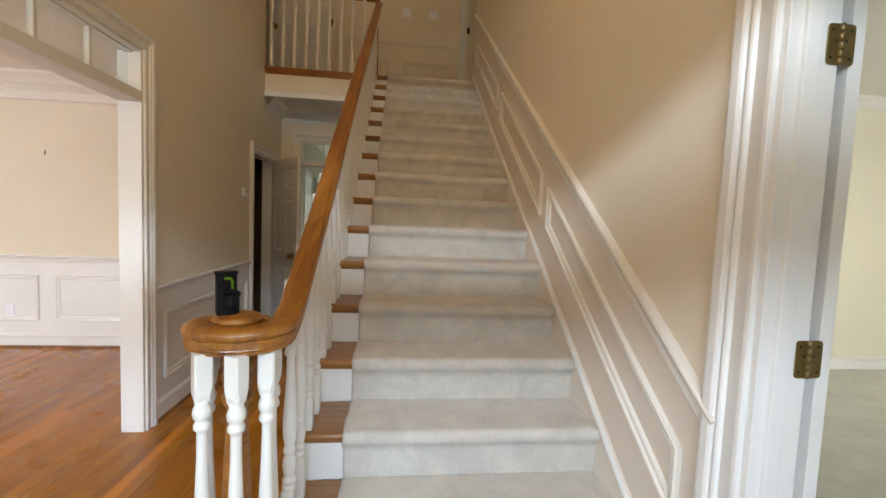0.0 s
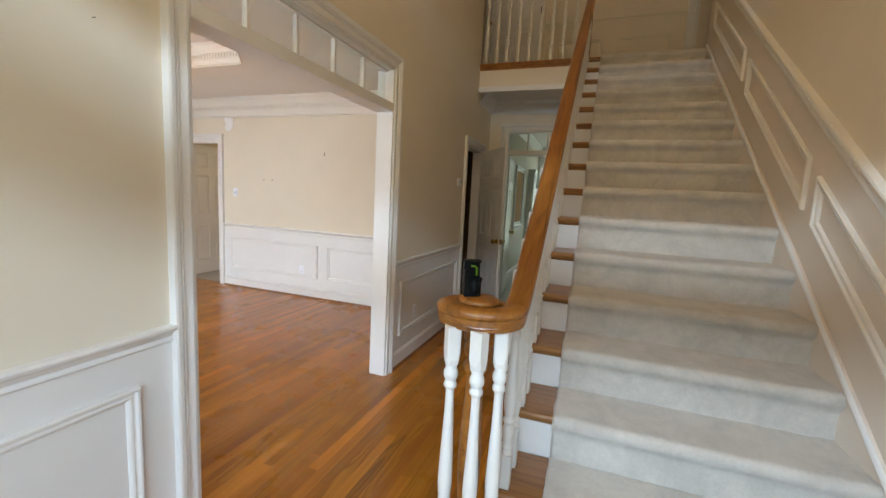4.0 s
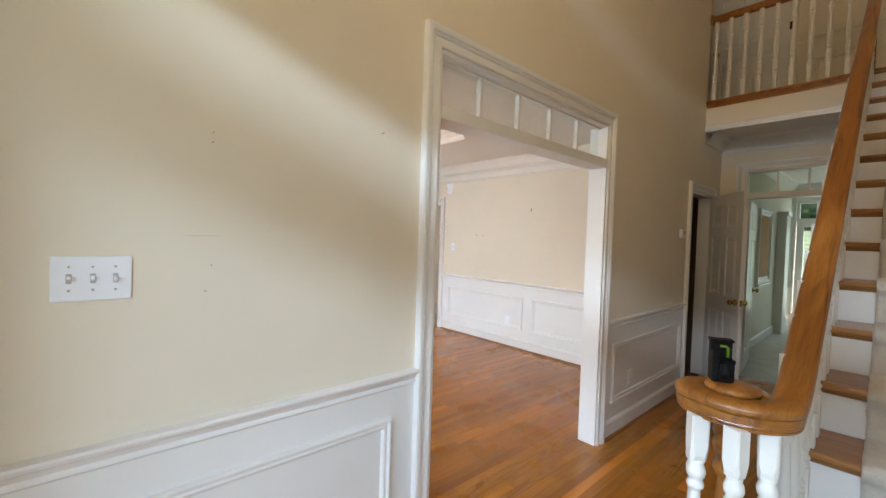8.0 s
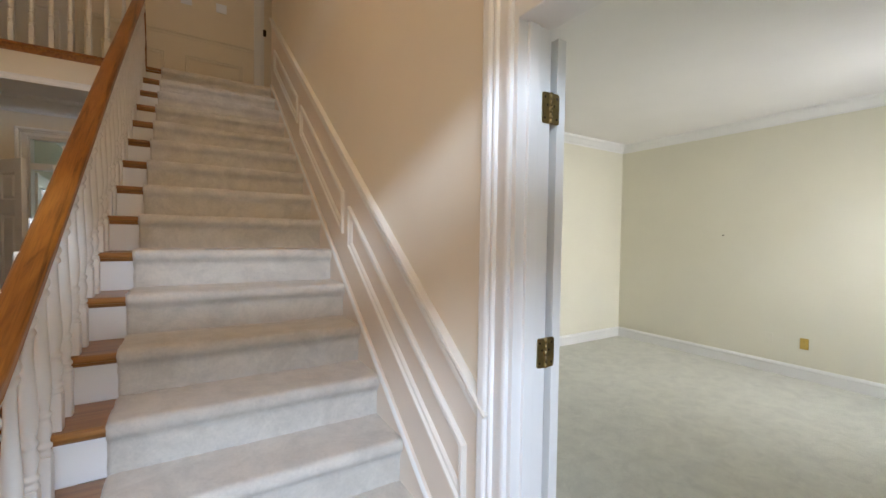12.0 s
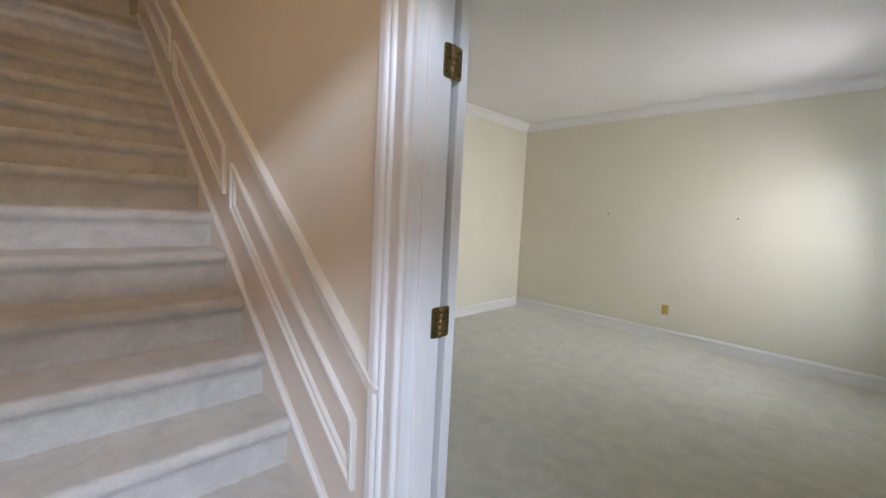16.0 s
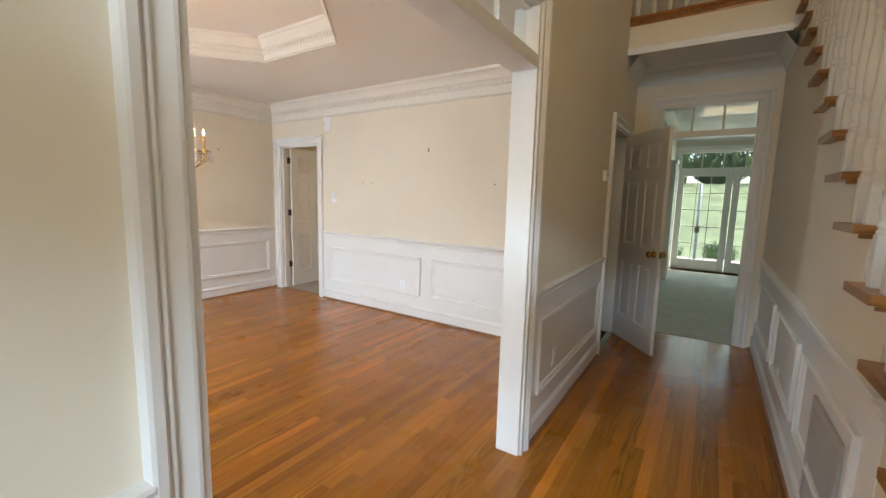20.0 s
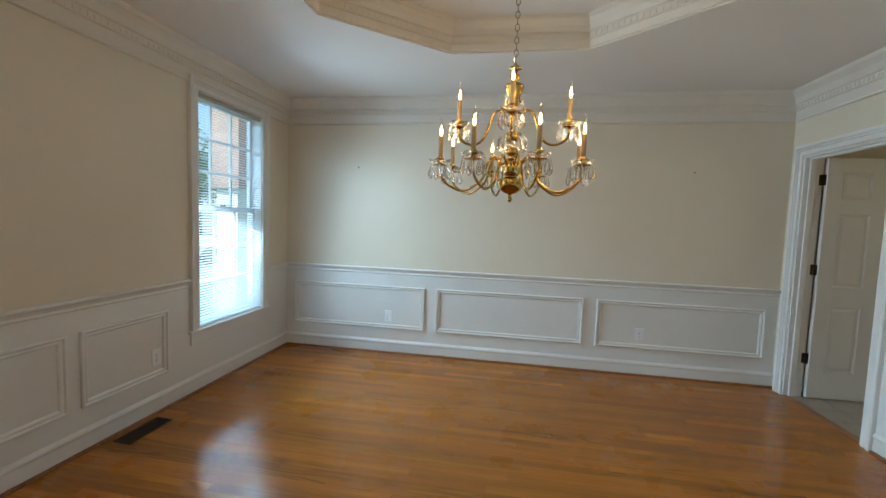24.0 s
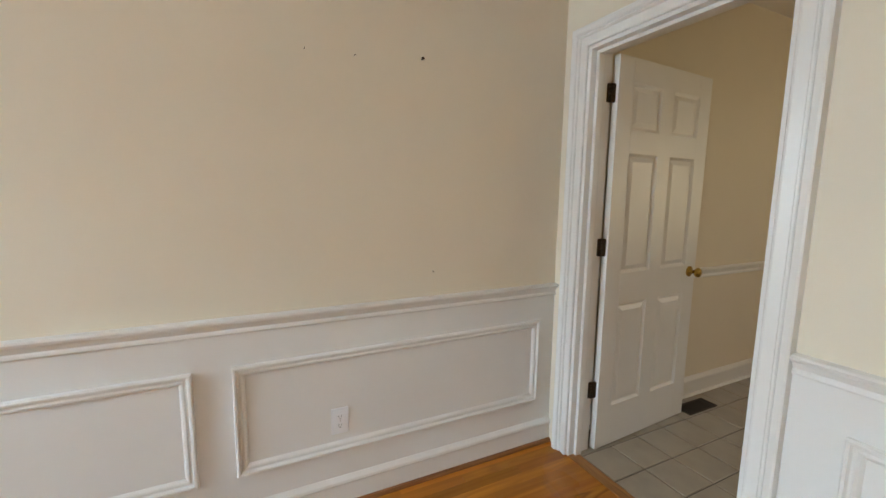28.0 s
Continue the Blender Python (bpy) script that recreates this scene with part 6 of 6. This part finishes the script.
# posts made up to carry that beam, also out of view
for sx in (-1, 1):
    structure("porch_post", boxes((sx * 2.3 - 0.06, sx * 2.3 + 0.06, -1.66, -1.54, GZ, 2.33)), WHITE, "unseen white post under the added shade beam", "post")
structure("patio", boxes((-4.0, 4.0, 10.56, 13.6, GZ, -0.06)), CONCRETE, "pale concrete patio", "patio")
structure("porch_post", boxes((-6.80, -6.50, -1.75, -1.45, GZ, 1.72)), WHITE, "white painted post outside the window", "post")
structure("brick_pier", boxes((-6.85, -6.45, -1.8, -1.4, 1.72, 2.9)), BRICK, "red brick pier above a white post", "pier")
structure("house_outer_wall", boxes((-6.2, 6.1, -0.56, -0.551, 2.95, 3.1)), SIDING, "white siding", "wall")


def tree(at, h, spread, seed, label):
    rnd = random.Random(seed)
    e = thing("tree", at, label, "tree", "trees round the house")
    b = bmesh.new()
    tube(b, [(0, 0, 0), (0.05, 0.02, h * 0.25), (-0.04, 0.06, h * 0.5), (0.02, 0, h * 0.85)], 0.1, 8, [0.035 * h * 0.6, 0.028 * h * 0.6, 0.018 * h * 0.6, 0.004 * h])
    ends = []
    for k in range(9):
        a, z = k * 2.4 + rnd.random(), h * (0.28 + 0.055 * k)
        r = spread * (0.95 - 0.07 * k) * (0.7 + 0.4 * rnd.random())
        tip = Vector((r * math.cos(a), r * math.sin(a), z + r * 0.5))
        tube(b, [(0, 0, z), tip * 0.5 + Vector((0, 0, z * 0.5 + 0.1)), tip], 0.05, 6, [0.012 * h * 0.6, 0.008 * h * 0.6, 0.003 * h])
        ends += [tip, tip * 0.7 + Vector((0, 0, z * 0.3 + 0.3)), Vector((0, 0, z + h * 0.2))]
    part("trunk", b, BARK, e)
    vs, fs = [], []
    for c in ends:
        for k in range(90 if at[1] > 0 else 60):
            p = c + Vector((rnd.gauss(0, 1), rnd.gauss(0, 1), rnd.gauss(0, 0.8))) * spread * 0.26
            s = (0.16 if at[1] > 0 else 0.10) + 0.12 * rnd.random()
            u = Vector((rnd.gauss(0, 1), rnd.gauss(0, 1), rnd.gauss(0, 0.6))).normalized()
            w = u.orthogonal().normalized()
            i = len(vs)
            vs += [p - u * s, p + w * s * 0.5, p + u * s, p - w * s * 0.5]
            fs.append((i, i + 1, i + 2, i + 3))
    me = bpy.data.meshes.new("crown")
    me.from_pydata(vs, [], fs)
    me.materials.append(LEAF)
    o = new("crown", me)
    o.parent = e
    return e


for k, (x, y, h, s) in enumerate(((-17.5, -18.5, 6.2, 2.6), (-21.5, -17.0, 5.6, 2.6), (-24.0, -21.0, 6.6, 3.0), (-27.0, -19.5, 7.0, 3.2), (-20.0, -23.0, 6.6, 2.8), (7.0, -18.0, 9.0, 3.6), (1.5, -21.0, 9.0, 3.5),
                                 (-6.5, 39.0, 9.0, 4.2), (0.5, 42.0, 10.0, 4.6), (7.5, 40.0, 9.0, 4.4), (-13.0, 42.0, 10.0, 4.6), (14.0, 43.0, 10.0, 4.8), (-3.0, 47.0, 11.0, 5.0))):
    tree((x, y, GZ + (3.1 if y > 0 else 0)), h, s, 11 + k, "leafy green garden tree beyond the lawn" if y > 0 else "leafy green tree across the front lawn")


def bush(at, r, seed, label="small leafy green bush beside the patio", leaves=900, leaf=0.05):
    rnd = random.Random(seed)
    e = thing("bush", at, label, "bush", "bushes")
    vs, fs = [], []
    for k in range(leaves):
        u = Vector((rnd.gauss(0, 1), rnd.gauss(0, 1), rnd.gauss(0, 1))).normalized()
        p = Vector((u.x * r, u.y * r, r * 0.75 + u.z * r * 0.75)) * (0.7 + 0.35 * rnd.random())
        w, s = u.orthogonal().normalized(), leaf * (0.7 + 0.6 * rnd.random())
        q = u.cross(w)
        i = len(vs)
        vs += [p - w * s, p + q * s * 0.6, p + w * s, p - q * s * 0.6]
        fs.append((i, i + 1, i + 2, i + 3))
    me = bpy.data.meshes.new("foliage")
    me.from_pydata(vs, [], fs)
    me.materials.append(LEAF)
    o = new("foliage", me)
    o.parent = e


bush((-1.55, 13.9, GZ), 0.5, 3)
bush((-0.2, 15.0, GZ), 0.45, 4)
for k in range(7):
    bush((-12.5 + 4.1 * k, 41.0 + 1.2 * math.sin(k * 2.3), GZ + 3.2), 2.6 + 0.4 * math.sin(k * 1.7), 20 + k, "tall leafy shrub along the top of the lawn", 1500, 0.24)
# row out of view, added to cut low sky light through the entrance
for k in range(7):
    bush((-7.5 + 3.1 * k, -13.0 + 1.1 * math.sin(k * 2.9), GZ), 3.0 + 0.4 * math.sin(k * 1.9), 40 + k, "unseen tall leafy shrub added in front to block low sky", 1700, 0.26)
ps = thing("garden_post", (-0.75, 12.2, -0.06), "slim grey-blue post standing on the patio", "post")
b = bmesh.new()
tube(b, [(0, 0, 0), (0, 0, 1.9)], 0.03, 10)
part("pole", b, SLATE_POST, ps)
part("bracket", box(bmesh.new(), -0.05, 0.05, -0.05, 0.05, 0.75, 0.92, 0.01), BRONZE, ps)

car = thing("parked_car", pose(-12.9, -8.9, GZ + 0.02, 0, 0, 136), "white estate car parked on the pale driveway", "car")
b = bmesh.new()
prism(b, [(-2.15, 0.32), (2.1, 0.32), (2.2, 0.62), (1.5, 0.88), (0.75, 0.95), (0.2, 1.52), (-1.7, 1.56), (-2.15, 1.0), (-2.2, 0.9)], 1, -0.85, 0.85)
bmesh.ops.bevel(b, geom=list(b.edges), offset=0.06, segments=2, affect="EDGES", profile=0.5)
part("body", b, SIDING, car)
for s in (-1, 1):
    part("side_window", boxes((-1.75, 0.3, s * 0.855 - 0.004, s * 0.855 + 0.004, 0.98, 1.30)), CAR_BLUE, car)
for x in (-1.35, 1.35):
    for s in (-1, 1):
        b = bmesh.new()
        lathe(b, [(0.2, -0.1), (0.31, -0.1), (0.32, 0.0), (0.31, 0.1), (0.2, 0.1)], 20)
        w = part("wheel", b, TYRE, car)
        w.matrix_basis = pose(x, s * 0.76, 0.32, 90, 0, 0)
        b = bmesh.new()
        lathe(b, [(0.2, -0.09), (0.2, 0.09)], 16)
        part("rim", b, GREY_METAL, w)


# ---- floors, board by board ----
def board_floor(name, x0, x1, y0, y1, seed, label, skip=None):
    e = structure(name, boxes((x0, x1, y0, y1, -0.12, -0.0045)), SUBFLOOR, label, "floor")
    rnd = random.Random(seed)
    W, G = 0.0572, 0.0001
    n = int(math.ceil((x1 - x0) / W))
    store = {}
    for i in range(n):
        a, c = x0 + i * W, min(x0 + (i + 1) * W, x1)
        y = y0 - rnd.random() * 1.0
        while y < y1:
            ln = rnd.choice((0.45, 0.65, 0.85, 1.05, 1.25, 1.5, 1.75))
            s0, s1 = max(y, y0), min(y + ln, y1)
            y += ln
            if s1 - s0 < 0.03 or (skip and skip((a + c) / 2, s0, s1)):
                continue
            key = (round(s1 - s0, 3), round(c - a, 4))
            if key not in store:
                w, l2, ch2 = c - a, s1 - s0, 0.0003
                v = [(G, G, -0.006), (w - G, G, -0.006), (w - G, l2 - G, -0.006), (G, l2 - G, -0.006),
                     (G, G, -ch2), (w - G, G, -ch2), (w - G, l2 - G, -ch2), (G, l2 - G, -ch2),
                     (G + ch2, G + ch2, 0), (w - G - ch2, G + ch2, 0), (w - G - ch2, l2 - G - ch2, 0), (G + ch2, l2 - G - ch2, 0)]
                f = [(8, 9, 10, 11)]
                for q in range(4):
                    r = (q + 1) % 4
                    f += [(q, r, 4 + r, 4 + q), (4 + q, 4 + r, 8 + r, 8 + q)]
                me = bpy.data.meshes.new("floor_board")
                me.from_pydata(v, [], f)
                me.materials.append(FLOOR_OAK)
                store[key] = me
            o = new("floor_board", store[key])
            o.parent = e
            o.location = (a, s0, rnd.uniform(-0.0003, 0.0003))
    return e


board_floor("floor_dining", XW, XL, YS, YN, 5, "narrow golden-brown oak floor boards", None)
board_floor("floor_hall", XL, SX + 0.02, YF - 0.15, YE, 6, "narrow golden-brown oak floor boards", None)
board_floor("floor_entry", SX + 0.02, XR, YF - 0.15, 1.12, 7, "narrow golden-brown oak floor boards", None)
structure("floor_closet", boxes((-2.4, XLD, YN + 0.13, YE, -0.12, 0.0)), SUBFLOOR, "dark closet floor", "floor")

# kitchen tiles
tf = structure("floor_kitchen", boxes((-5.83, -2.4, YN, 7.65, -0.12, -0.002)), GROUT, "beige ceramic floor tiles with grey grout", "floor")
P = 0.212
v = [(-0.5, -0.5, -0.004), (0.5, -0.5, -0.004), (0.5, 0.5, -0.004), (-0.5, 0.5, -0.004)]
s0, s1 = P / 2 - 0.004, P / 2 - 0.007
v = [(x * 2 * s0, y * 2 * s0, -0.004) for x, y, z in v] + [(x * 2 * s0, y * 2 * s0, 0.002) for x, y, z in v] + [(x * 2 * s1, y * 2 * s1, 0.004) for x, y, z in v]
f = [(8, 9, 10, 11)]
for q in range(4):
    r = (q + 1) % 4
    f += [(q, r, 4 + r, 4 + q), (4 + q, 4 + r, 8 + r, 8 + q)]
tile_mesh = bpy.data.meshes.new("tile")
tile_mesh.from_pydata(v, [], f)
tile_mesh.materials.append(TILE)
for i in range(16):
    for j in range(18):
        x, y = -5.83 + (i + 0.42) * P, YN + 0.06 + (j + 0.5) * P
        if x + P / 2 < -2.5 and y + P / 2 < 7.7 and x - P / 2 > -5.95:
            o = new("tile", tile_mesh)
            o.parent = tf
            o.location = (x, y, 0)
structure("threshold_kitchen", boxes((-5.667, -4.883, YN - 0.005, YN + 0.055, -0.002, 0.0055)), TREAD_OAK, "oak threshold strip", "threshold")
# parlour carpet
b = bmesh.new()
bmesh.ops.create_grid(b, x_segments=60, y_segments=56, size=0.5)
bmesh.ops.scale(b, vec=(5.734 - XR - 0.06, 3.81 - YS, 1), verts=b.verts)
bmesh.ops.translate(b, vec=((5.734 + XR + 0.06) / 2, (3.81 + YS) / 2, 0), verts=b.verts)
for q in b.verts:
    q.co.z = 0.004 + 0.003 * noise.noise(Vector((q.co.x * 2.2, q.co.y * 2.2, 0)))
for fc in b.faces:
    fc.smooth = True
structure("floor_parlour", b, PARL_CARPET, "worn sage grey wall-to-wall carpet", "carpet")
